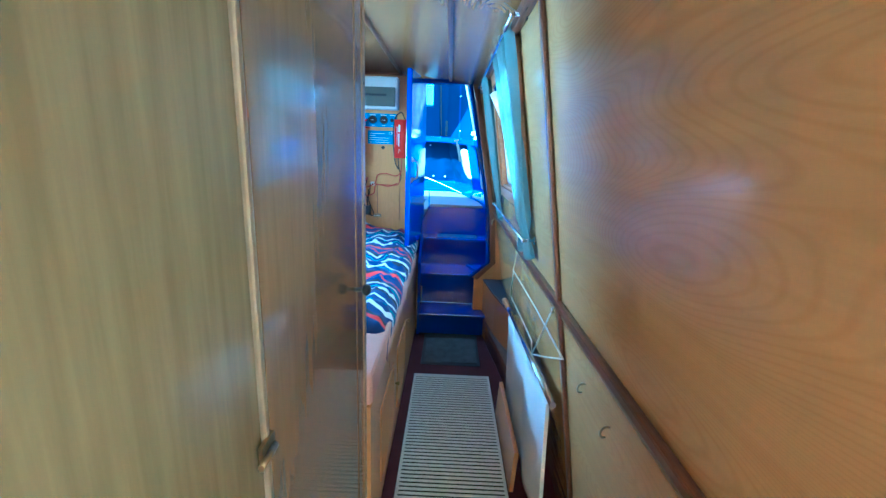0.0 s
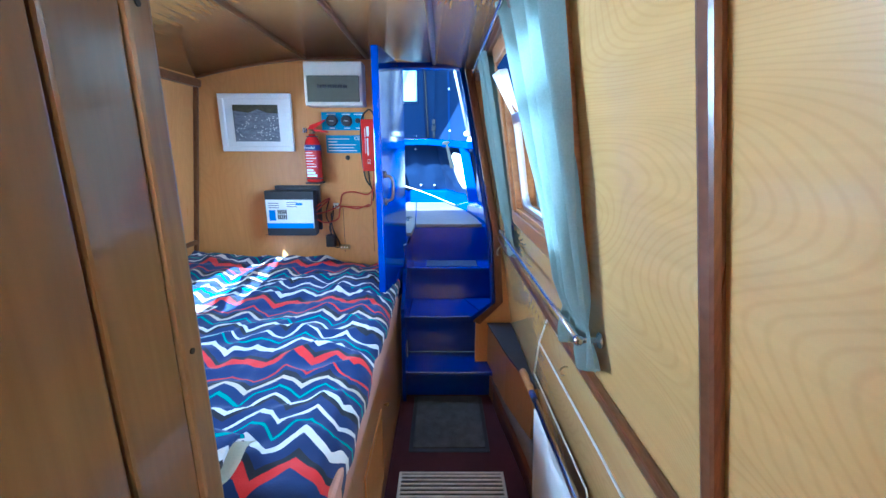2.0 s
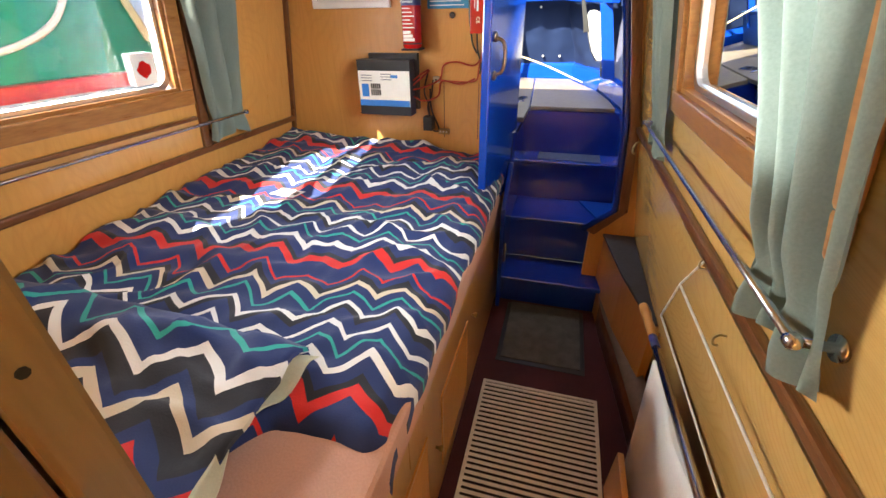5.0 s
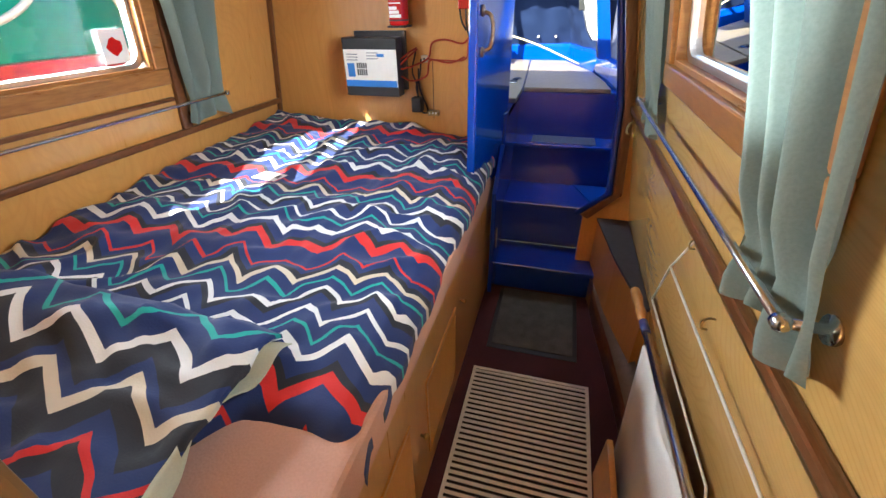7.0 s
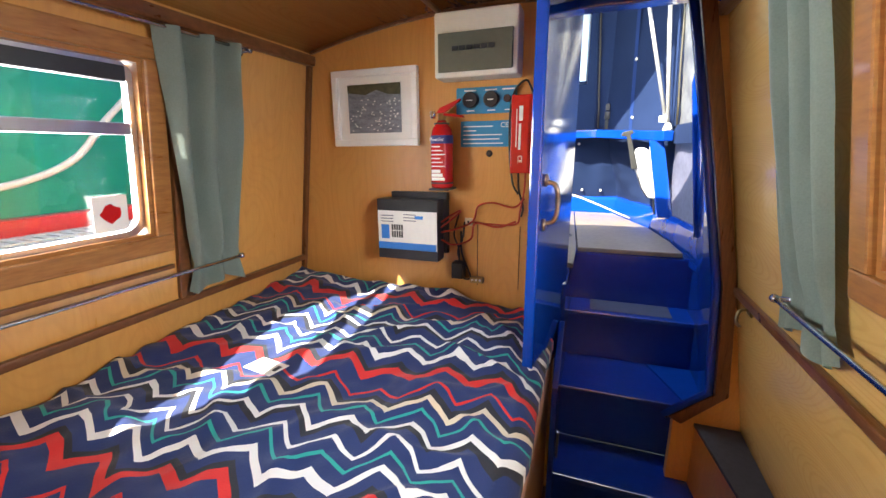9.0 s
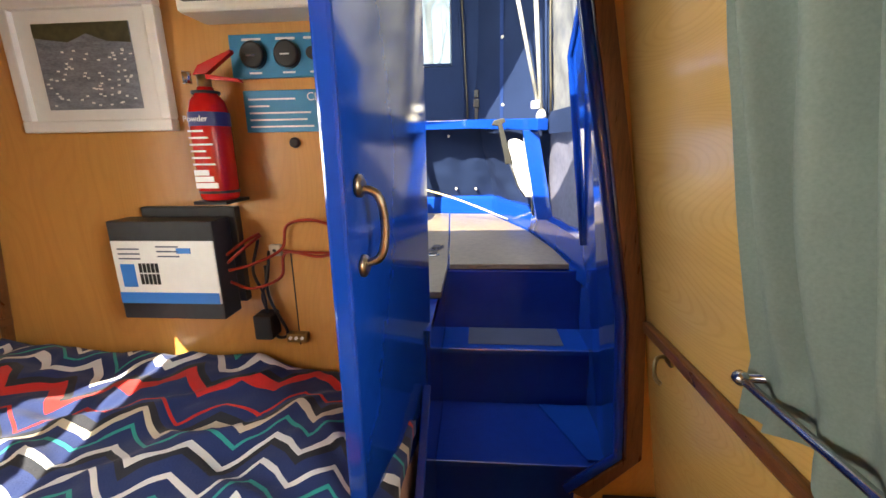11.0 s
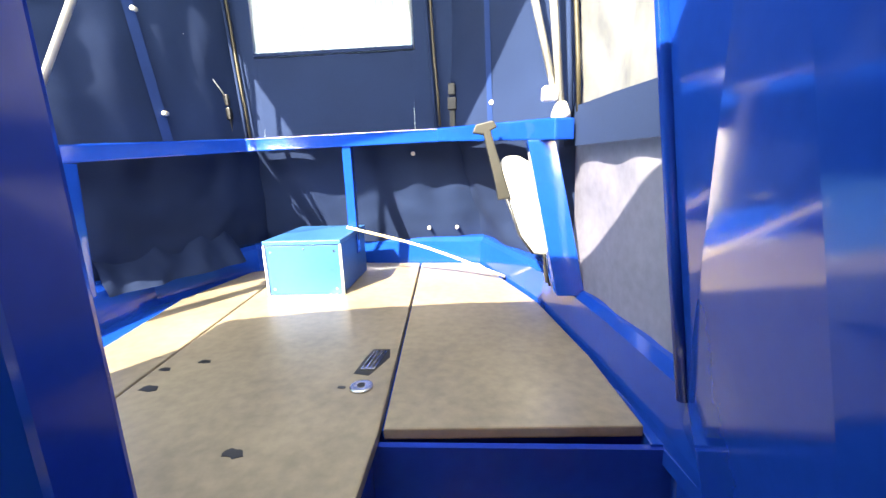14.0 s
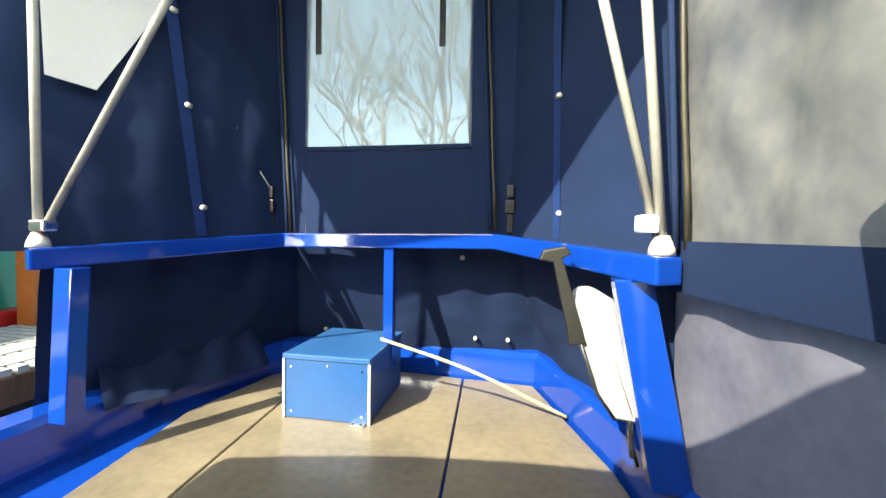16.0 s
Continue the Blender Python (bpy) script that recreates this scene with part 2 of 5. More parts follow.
vl.new(vn["Mix Shader"].outputs[0], hmix.inputs[1]), vl.new(haze.outputs[0], hmix.inputs[2]), vl.new(hmix.outputs[0], vn["Material Output"].inputs[0])
LENS = material("ribbed_lamp_glass", (0.55, 0.53, 0.48), 0.15, 0, None, 40, 0.2, 0.3)


def mathn(n, ln, op, a, b=None):
    k = n.new("ShaderNodeMath")
    k.operation = op
    for i, v in enumerate((a, b)):
        if v is None:
            continue
        if isinstance(v, (int, float)):
            k.inputs[i].default_value = v
        else:
            ln.new(v, k.inputs[i])
    return k.outputs[0]


def zigzag_cotton(name, step, slope, sway, lean, period, shift, bands):
    """Printed cotton: zigzag bands across the bed; step is half a zigzag's width."""
    m = material(name, (0.3, 0.3, 0.3), 0.85, 0, None, 4, 0.2, 0.25, (1, 1, 1), 240)
    n, ln = m.node_tree.nodes, m.node_tree.links
    sep = n.new("ShaderNodeSeparateXYZ")
    ln.new(n["Texture Coordinate"].outputs["Object"], sep.inputs[0])
    x, y = sep.outputs[0], sep.outputs[1]
    wob = n.new("ShaderNodeTexNoise")
    wob.inputs["Scale"].default_value, wob.inputs["Detail"].default_value = 2.6, 2
    ln.new(n["Texture Coordinate"].outputs["Object"], wob.inputs[0])
    w = mathn(n, ln, "SUBTRACT", wob.outputs[0], 0.5)
    xs = mathn(n, ln, "ADD", x, mathn(n, ln, "MULTIPLY", w, 0.07))
    tri = mathn(n, ln, "PINGPONG", xs, step)
    tri2 = mathn(n, ln, "PINGPONG", mathn(n, ln, "ADD", xs, 0.03), step * 2.53)
    v = mathn(n, ln, "ADD", y, mathn(n, ln, "MULTIPLY", tri, slope))
    v = mathn(n, ln, "ADD", v, mathn(n, ln, "MULTIPLY", tri2, sway))
    v = mathn(n, ln, "SUBTRACT", v, mathn(n, ln, "MULTIPLY", x, lean))
    v = mathn(n, ln, "ADD", v, mathn(n, ln, "MULTIPLY", w, 0.09))
    f = mathn(n, ln, "FRACT", mathn(n, ln, "MULTIPLY", mathn(n, ln, "ADD", v, shift), 1 / period))
    r = n.new("ShaderNodeValToRGB")
    r.color_ramp.interpolation = "CONSTANT"
    while len(r.color_ramp.elements) < len(bands):
        r.color_ramp.elements.new(0.5)
    for e, (p, c) in zip(r.color_ramp.elements, bands):
        e.position, e.color = p, (*c, 1)
    ln.new(f, r.inputs[0])
    ln.new(r.outputs[0], n["Principled BSDF"].inputs["Base Color"])
    n["Principled BSDF"].inputs["Sheen Weight"].default_value = 0.1
    return m


navy, coal, red, teal, white, sand = (0.011, 0.028, 0.125), (0.016, 0.018, 0.028), (0.60, 0.02, 0.02), (0.015, 0.33, 0.29), (0.74, 0.74, 0.74), (0.60, 0.52, 0.40)
ZIGZAG = zigzag_cotton("zigzag_cotton", 0.075, 0.85, 0.24, 0.16, 0.48, 2.778, [
    (0.0, navy), (0.07, red), (0.14, coal), (0.18, navy), (0.26, white), (0.305, navy), (0.375, teal), (0.393, navy), (0.46, white), (0.488, navy),
    (0.56, coal), (0.60, white), (0.635, navy), (0.71, teal), (0.728, navy), (0.785, sand), (0.82, coal), (0.86, navy), (0.91, red), (0.928, navy)])
ZIGZAG_WIDE = zigzag_cotton("zigzag_cotton_wide", 0.105, 0.80, 0.10, 0.05, 0.64, 0.208, [
    (0.0, navy), (0.10, red), (0.16, navy), (0.29, coal), (0.36, red), (0.39, navy), (0.45, coal), (0.54, sand), (0.59, navy), (0.64, coal), (0.72, white), (0.765, navy), (0.845, teal), (0.87, navy)])


# ---- building helpers ----
def RX(z):
    """Inner face of the starboard wall, which leans in."""
    return 0.40 - 0.16 * (z - 0.988)


def LX(z):
    """Inner face of the port wall."""
    return -1.37 + 0.136 * (z - 0.97)


def CZ(x):
    """Underside of the cambered ceiling."""
    return 1.955 - 0.10 * ((x + 0.45) / 0.8) ** 2


def box(bm, x0, x1, y0, y1, z0, z1, warp=None, cuts=0):
    v = [bm.verts.new((x, y, z)) for z in (z0, z1) for y in (y0, y1) for x in (x0, x1)]
    for f in ((0, 2, 3, 1), (4, 5, 7, 6), (0, 1, 5, 4), (2, 6, 7, 3), (0, 4, 6, 2), (1, 3, 7, 5)):
        bm.faces.new([v[i] for i in f])
    if warp:
        for k in v:
            k.co = warp(k.co)
    return bm


def star(co):
    """x counts inwards from the starboard wall."""
    return Vector((RX(co.z) - co.x, co.y, co.z))


def port(co):
    """x counts inwards from the port wall."""
    return Vector((LX(co.z) + co.x, co.y, co.z))


def bevel(bm, w, seg=2):
    bmesh.ops.recalc_face_normals(bm, faces=bm.faces)
    bmesh.ops.bevel(bm, geom=list(bm.edges), offset=w, segments=seg, affect="EDGES", profile=0.6)
    return bm


def tube(bm, pts, r, seg=10, cap=True):
    """A round tube along points; r a number or one a point."""
    pts = [Vector(p) for p in pts]
    rs = r if isinstance(r, (list, tuple)) else [r] * len(pts)
    rings = []
    side = None
    for i, p in enumerate(pts):
        d = (pts[min(i + 1, len(pts) - 1)] - pts[max(i - 1, 0)]).normalized()
        if side is None:
            side = d.orthogonal().normalized()
        side = (side - d * side.dot(d)).normalized()
        up = d.cross(side)
        rings.append([bm.verts.new(p + rs[i] * (math.cos(a) * side + math.sin(a) * up)) for a in (2 * math.pi * k / seg for k in range(seg))])
    for a, b in zip(rings, rings[1:]):
        for k in range(seg):
            f = bm.faces.new((a[k], a[(k + 1) % seg], b[(k + 1) % seg], b[k]))
            f.smooth = True
    if cap:
        bm.faces.new(rings[0][::-1]), bm.faces.new(rings[-1])
    return bm


def curve_pts(pts, steps=8):
    """Catmull-Rom points."""
    p = [Vector(q) for q in pts]
    p = [p[0] * 2 - p[1]] + p + [p[-1] * 2 - p[-2]]
    out = []
    for i in range(1, len(p) - 2):
        for k in range(steps):
            t = k / steps
            out.append(0.5 * (2 * p[i] + (p[i + 1] - p[i - 1]) * t + (2 * p[i - 1] - 5 * p[i] + 4 * p[i + 1] - p[i + 2]) * t * t + (3 * p[i] - p[i - 1] - 3 * p[i + 1] + p[i + 2]) * t ** 3))
    out.append(p[-2])
    return out


def prism(bm, pts, lift):
    """A flat polygon of 3D points, thickened along the vector lift."""
    a = [bm.verts.new(p) for p in pts]
    b = [bm.verts.new(Vector(p) + Vector(lift)) for p in pts]
    bm.faces.new(a[::-1]), bm.faces.new(b)
    for i in range(len(a)):
        j = (i + 1) % len(a)
        bm.faces.new((a[i], a[j], b[j], b[i]))
    bmesh.ops.recalc_face_normals(bm, faces=bm.faces)
    return bm


def sheet(bm, fn, nu, nv, thick=0.0):
    """A grid surface fn(u, v), u and v from 0 to 1, with a back face where thick."""
    def layer(off):
        return [[bm.verts.new(Vector(fn(i / nu, j / nv)) + off) for j in range(nv + 1)] for i in range(nu + 1)]
    top = layer(Vector((0, 0, 0)))
    for i in range(nu):
        for j in range(nv):
            bm.faces.new((top[i][j], top[i + 1][j], top[i + 1][j + 1], top[i][j + 1])).smooth = True
    if thick:
        bot = layer(Vector(thick))
        for i in range(nu):
            for j in range(nv):
                bm.faces.new((bot[i][j], bot[i][j + 1], bot[i + 1][j + 1], bot[i + 1][j])).smooth = True
        for i in range(nu):
            bm.faces.new((top[i][0], bot[i][0], bot[i + 1][0], top[i + 1][0]))
            bm.faces.new((top[i][nv], top[i + 1][nv], bot[i + 1][nv], bot[i][nv]))
        for j in range(nv):
            bm.faces.new((top[0][j], top[0][j + 1], bot[0][j + 1], bot[0][j]))
            bm.faces.new((top[nu][j], bot[nu][j], bot[nu][j + 1], top[nu][j + 1]))
    bmesh.ops.recalc_face_normals(bm, faces=bm.faces)
    return bm


def mesh_object(name, bm, mat):
    me = bpy.data.meshes.new(name)
    bm.to_mesh(me)
    bm.free()
    me.materials.append(mat)
    return new(name, me)


def part(name, bm, mat, parent, label=""):
    ob = mesh_object(name, bm, mat)
    ob.parent = parent
    if parent.matrix_world != Matrix() or parent.location.length:
        ob.matrix_parent_inverse = Matrix.Translation(-parent.location)
    return tagged(ob, label)


def thing(name, label, category, base=(0, 0, 0), group="", kind=""):
    ob = new(name)
    ob.location = base
    ob.empty_display_size = 0.05
    return tagged(ob, label, category, group, kind)


def solid(name, bm, mat, label, category, kind="", group=""):
    return tagged(mesh_object(name, bm, mat), label, category, group, kind)


def B():
    return bmesh.new()


def noise2(x, y, s, seed=0.0):
    return noise.noise(Vector((x * s, y * s, seed)))


# ---- the cabin's structure ----
def side_wall(name, warp, opening_sets, z1):
    """A leaning wall with window openings through it, in one mesh."""
    bm = B()
    y = -2.0
    for y0, y1, z0, zt in opening_sets:
        box(bm, -0.05, 0, y, y0, -0.02, z1, warp)
        box(bm, -0.05, 0, y0, y1, -0.02, z0, warp)
        box(bm, -0.05, 0, y0, y1, zt, z1, warp)
        y = y1
    box(bm, -0.05, 0, y, 3.0, -0.02, z1, warp)
    bmesh.ops.recalc_face_normals(bm, faces=bm.faces)
    return bm


# unseen opening on both sides, added to let fill light in
FILL_OPENING = (-1.3, -0.5, 1.25, 1.72)
W_STAR = (1.52, 2.25, 1.25, 1.78)
W_PORT = (1.38, 2.28, 1.20, 1.70)
solid("wall_starboard", side_wall("s", star, [FILL_OPENING, W_STAR], 1.88), OAK_PANEL, "varnished wood veneer cabin side with window", "wall", "structure")
solid("wall_port", side_wall("p", port, [FILL_OPENING, W_PORT], 1.88), OAK, "varnished wood veneer cabin side beside bed", "wall", "structure")
solid("floor", box(B(), -1.5, 0.6, -2.0, 3.0, -0.05, 0), FLOOR, "maroon floor covering of narrow cabin", "floor", "structure")
solid("ceiling", sheet(B(), lambda u, v: (-1.30 + 1.60 * u, -2.05 + 5.10 * v, CZ(-1.30 + 1.60 * u)), 16, 2, (0, 0, 0.035)), CEIL, "varnished cambered wooden ceiling", "ceiling", "structure")
solid("wall_fore", box(B(), -1.45, 0.6, -2.06, -2.0, -0.05, 1.99), OAK, "plain veneer wall closing the cabin", "wall", "structure")

# aft bulkhead, with the doorway cut out of it
bm = B()
prism(bm, [(LX(0) - 0.03, 3.0, 0), (-0.18, 3.0, 0), (-0.18, 3.0, CZ(-0.18)), (-0.45, 3.0, CZ(-0.45)), (-0.9, 3.0, CZ(-0.9)), (LX(1.88), 3.0, 1.86)], (0, 0.035, 0))
prism(bm, [(0.27, 3.0, 0), (RX(0), 3.0, 0), (RX(1.87), 3.0, 1.87), (0.20, 3.0, 1.89), (0.375, 3.0, 1.0), (0.405, 3.0, 0.59), (0.27, 3.0, 0.47)], (0, 0.035, 0))
prism(bm, [(-0.18, 3.0, 1.915), (0.20, 3.0, 1.89), (0.20, 3.0, CZ(0.2)), (-0.18, 3.0, CZ(-0.18))], (0, 0.035, 0))
solid("wall_aft", bm, OAK, "varnished veneer bulkhead carrying electrical gear", "wall", "structure")

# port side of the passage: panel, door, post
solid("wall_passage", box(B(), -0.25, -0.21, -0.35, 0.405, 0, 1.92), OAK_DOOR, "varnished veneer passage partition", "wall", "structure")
d1 = thing("door_1", "varnished veneer cabin door, closed", "door", (-0.23, 0.7, 0), kind="structure")
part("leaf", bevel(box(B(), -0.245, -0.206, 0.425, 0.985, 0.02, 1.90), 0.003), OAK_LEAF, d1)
part("edge_strip", bevel(box(B(), -0.252, -0.202, 0.406, 0.418, 0.0, 1.92), 0.004), STRIP, d1, "tarnished metal edge strip")
post = thing("door_post", "varnished oak door post with screw plugs", "post", (-0.23, 1.05, 0), kind="structure")
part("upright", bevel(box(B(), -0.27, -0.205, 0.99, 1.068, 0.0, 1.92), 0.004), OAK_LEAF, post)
part("edge_batten", bevel(box(B(), -0.27, -0.202, 1.070, 1.105, 0.0, 1.92), 0.005), OAK_EDGE, post, "pale oak edge batten")
for zz in (0.86, 1.268, 1.60):
    part("screw", tube(B(), [(-0.206, 1.085, zz), (-0.2005, 1.085, zz)], 0.0035, 8), BLACK, post, "dark screw hole")
solid("wall_bed_foot", box(B(), LX(0.5) - 0.02, -0.27, 1.06, 1.10, 0, 1.92), OAK, "veneer partition at the foot of bed", "wall", "structure")
knob = part("knob_stem", tube(B(), [(-0.206, 0.965, 1.05), (-0.18, 0.965, 1.05)], 0.006), CHARCOAL, d1, "dark bronze door knob")
part("knob", tube(B(), [(x, 0.965, 1.05) for x in (-0.185, -0.181, -0.172, -0.163, -0.16)], [0.006, 0.013, 0.017, 0.013, 0.004], 14), CHARCOAL, knob)
lt = thing("door_latch", "dark bronze latch on passage door", "latch", (-0.2, 0.41, 1.0))
part("plate", bevel(box(B(), -0.206, -0.199, 0.385, 0.425, 0.98, 1.02), 0.002), BRASS, lt)
part("bolt", tube(B(), [(-0.196, 0.372, 1.0), (-0.196, 0.42, 1.0)], 0.005), BRASS, lt)

# mouldings
solid("trim_post", bevel(box(B(), 0, 0.015, 1.066, 1.095, 0.0, 1.88, star), 0.007), TRIM, "dark hardwood upright moulding on cabin side", "trim", "structure")
solid("trim_dado", bevel(box(B(), 0, 0.02, -2.0, 2.96, 0.975, 1.005, star), 0.007), TRIM, "dark hardwood dado rail", "trim", "structure")
solid("trim_dado_strip", bevel(box(B(), 0, 0.008, -2.0, 2.1, 0.95, 0.962, star), 0.002), BRASS, "thin metal strip beneath the dado rail", "trim", "structure")
solid("trim_port_low", bevel(box(B(), 0, 0.022, 1.1, 3.0, 0.945, 0.972, port), 0.007), TRIM, "dark hardwood rail above the bed", "trim", "structure")
solid("trim_port_mid", bevel(box(B(), 0, 0.02, 1.1, 2.33, 1.085, 1.10, port), 0.005), TRIM, "hardwood bead below the window", "trim", "structure")
solid("trim_port_top", bevel(box(B(), 0, 0.035, 1.1, 3.0, 1.80, 1.84, port), 0.01), TRIM, "dark hardwood cornice moulding", "trim", "structure")
solid("trim_star_top", bevel(box(B(), 0, 0.03, 1.1, 3.0, 1.835, 1.87, star), 0.01), TRIM, "dark hardwood cornice moulding", "trim", "structure")
solid("trim_corner", bevel(box(B(), 0, 0.02, 2.975, 3.0, 0.7, 1.84, port), 0.006), TRIM, "hardwood corner bead", "trim", "structure")
solid("trim_upright_port", bevel(box(B(), 0, 0.018, 2.345, 2.39, 0.97, 1.80, port), 0.005), TRIM, "hardwood upright beside the window", "trim", "structure")
for xx in (-0.66, -0.335, 0.02):
    solid("trim_ceiling", tube(B(), [(xx, -2.0, CZ(xx) - 0.001), (xx, 3.0, CZ(xx) - 0.001)], 0.011, 8), TRIM, "slim hardwood ceiling batten", "trim", "structure")
solid("trim_bulkhead_top", bevel(sheet(B(), lambda u, v: (-1.24 + 1.0 * u, 2.985, CZ(-1.24 + u) - 0.012 + 0.012 * v), 12, 1, (0, 0.014, 0)), 0.001, 1), TRIM, "hardwood bead above the bulkhead", "trim", "structure")
# door lining: hardwood bead round the doorway
dl = [(0.20, 1.90), (0.30, 1.40), (0.375, 1.0), (0.405, 0.59), (0.27, 0.47)]
solid("trim_doorway", bevel(sheet(B(), lambda u, v: (dl[round(4 * u)][0] - 0.020 + 0.042 * v, 2.999, dl[round(4 * u)][1] - (0.02 * v if u > 0.9 else 0)), 4, 1, (0, -0.022, 0)), 0.003), TRIM, "dark hardwood doorway lining", "trim", "structure")
solid("trim_doorway_blue", tube(B(), [(x - 0.036, 2.992, z) for x, z in dl], 0.015, 8), BLUE_DARK, "blue painted steel doorway edging", "trim", "structure")
solid("trim_doorway_head", bevel(box(B(), -0.19, 0.2, 2.975, 3.05, 1.895, 1.925), 0.006), BLUE_DARK, "blue painted doorway head", "trim", "structure")


# ---- windows ----
def round_rect(y0, y1, z0, z1, r, n=6):
    out = []
    for cy, cz, a0 in ((y1 - r, z1 - r, 0), (y0 + r, z1 - r, 90), (y0 + r, z0 + r, 180), (y1 - r, z0 + r, 270)):
        for k in range(n + 1):
            a = radians(a0 + 90 * k / n)
            out.append((cy + r * math.cos(a), cz + r * math.sin(a)))
    return out


def ring(bm, outer, inner, s0, s1, warp):
    """A flat ring between two outlines of as many points, from depth s0 to s1."""
    vs = [[bm.verts.new(warp(Vector((s, y, z)))) for y, z in loop] for s in (s0, s1) for loop in (outer, inner)]
    k = len(outer)
    for i in range(k):
        j = (i + 1) % k
        for a, b in ((0, 1), (1, 3), (3, 2), (2, 0)):
            bm.faces.new((vs[a][i], vs[a][j], vs[b][j], vs[b][i]))
    bmesh.ops.recalc_face_normals(bm, faces=bm.faces)
    return bm


def cabin_window(name, warp, o, label, transom, tilt=False):
    y0, y1, z0, z1 = o
    w = thing(name, label, "window", kind="structure")
    t = 0.055
    fr = B()
    for a in ((y0 - t, y1 + t, z0 - t, z0), (y0 - t, y1 + t, z1, z1 + t), (y0 - t, y0, z0, z1), (y1, y1 + t, z0, z1)):
        box(fr, 0, 0.02, a[0], a[1], a[2], a[3], warp)
    part("window_frame", bevel(fr, 0.006), FRAME_WOOD, w, "varnished hardwood surround")
    ln = B()
    for a in ((y0, y1, z0, z0 + 0.012), (y0, y1, z1 - 0.012, z1), (y0, y0 + 0.012, z0 + 0.012, z1 - 0.012), (y1 - 0.012, y1, z0 + 0.012, z1 - 0.012)):
        box(ln, -0.05, 0.008, a[0], a[1], a[2], a[3], warp)
    part("reveal", ln, FRAME_WOOD, w)
    part("metal_frame", ring(B(), round_rect(y0 + 0.008, y1 - 0.008, z0 + 0.008, z1 - 0.008, 0.05), round_rect(y0 + 0.026, y1 - 0.026, z0 + 0.026, z1 - 0.026, 0.045), -0.04, -0.015, warp), ALU, w, "anodised aluminium window frame")
    part("transom", bevel(box(B(), -0.045, -0.008, y0 + 0.03, y1 - 0.03, transom - 0.016, transom + 0.016, warp), 0.004), ALU, w, "aluminium transom bar")
    low = part("pane", box(B(), -0.032, -0.028, y0 + 0.03, y1 - 0.03, z0 + 0.03, transom, warp), PANE, w)
    low.visible_shadow = False
    part("hopper_rail", bevel(box(B(), -0.042, -0.012, y0 + 0.03, y1 - 0.03, z1 - 0.062, z1 - 0.022, warp), 0.003), CHARCOAL, w, "dark hopper top rail")
    if tilt:
        def tip(co):
            return star(Vector((co.x + 0.28 * (co.z - transom), co.y, co.z)))
    up = part("hopper_pane", box(B(), -0.030, -0.026, y0 + 0.03, y1 - 0.03, transom, z1 - 0.02, tip if tilt else warp), PANE, w)
    up.visible_shadow = False
    if tilt:
        part("hopper_cheek", prism(B(), [star(Vector((sx, y1 - 0.05, z))) for sx, z in ((-0.01, transom + 0.01), (0.045, z1 - 0.05), (-0.01, z1 - 0.01))], (0, 0.004, 0)), WHITE, w, "white side cheek of open hopper")
    return w


cabin_window("window_1", star, W_STAR, "aluminium hopper window in hardwood surround", 1.585, True)
cabin_window("window_2", port, W_PORT, "aluminium hopper window facing moored green boat", 1.515)
# two unseen windows, added for the passage fill
cabin_window("window_3", star, FILL_OPENING, "unseen window added to let fill light into the passage", 1.55)
cabin_window("window_4", port, FILL_OPENING, "unseen window added to let fill light into the passage", 1.55)

# ---- stairwell and stern deck structure ----
OUT = [(0.390, 3.04), (0.390, 3.50), (0.350, 3.90), (0.285, 4.32), (0.09, 4.93), (-0.54, 4.99), (-1.02, 4.86), (-1.20, 4.40), (-1.24, 3.70), (-1.24, 3.10)]


def offset_line(line, d):
    """The line moved d metres outwards, away from the deck's middle."""
    res = []
    for i, p in enumerate(line):
        a, b = Vector(line[max(i - 1, 0)]), Vector(line[min(i + 1, len(line) - 1)])
        t = (b - a).normalized()
        res.append(Vector(p) + d * Vector((t.y, -t.x)))
    return res


def sweep(bm, line, profile):
    rows = [offset_line(line, o) for o, _ in profile]
    vs = [[bm.verts.new((r[i].x, r[i].y, z)) for i in range(len(line))] for r, (_, z) in zip(rows, profile)]
    for a, b in zip(vs, vs[1:]):
        for i in range(len(line) - 1):
            bm.faces.new((a[i], a[i + 1], b[i + 1], b[i]))
    bmesh.ops.recalc_face_normals(bm, faces=bm.faces)
    return bm


solid("trim_gunwale", sweep(B(), OUT[1:-1], [(0.0, 0.90), (0.0, 0.955), (0.012, 1.055), (0.03, 1.075), (0.09, 1.085), (0.13, 1.06), (0.14, 0.3)]), BLUE, "blue gloss painted steel gunwale", "trim", "structure")
solid("deck_base", prism(B(), [(x, y, 0.90) for x, y in OUT[1:9]] + [(-1.24, 3.1, 0.9), (-0.15, 3.1, 0.9), (-0.15, 3.64, 0.9), (0.37, 3.64, 0.9)], (0, 0, 0.03)), BLUE, "blue painted steel deck beneath boards", "deck", "structure")

# stairwell cheeks
solid("wall_stair_port", box(B(), -0.19, -0.15, 3.035, 3.64, 0, 0.93), BLUE_DARK, "deep blue painted steel stair cheek", "wall", "structure")


solid("wall_jamb_port", bevel(box(B(), -0.325, -0.285, 3.067, 3.257, 0.931, 1.93), 0.006), BLUE_DARK, "deep blue painted steel door jamb", "wall", "structure")


def wing_x(z):
    return 0.388 - 0.128 * (z - 1.058) if z > 1.058 else 0.388 + 0.02 * (1.058 - z)


bm = B()
prism(bm, [(wing_x(z), y, z) for y, z in ((3.035, 0), (3.60, 0), (3.56, 1.06), (3.565, 1.35), (3.56, 1.72), (3.35, 1.86), (3.25, 1.93), (3.035, 1.93))], (0.03, 0, 0))
solid("wall_stair_starboard", bm, BLUE, "blue gloss painted steel cabin wing", "wall", "structure")
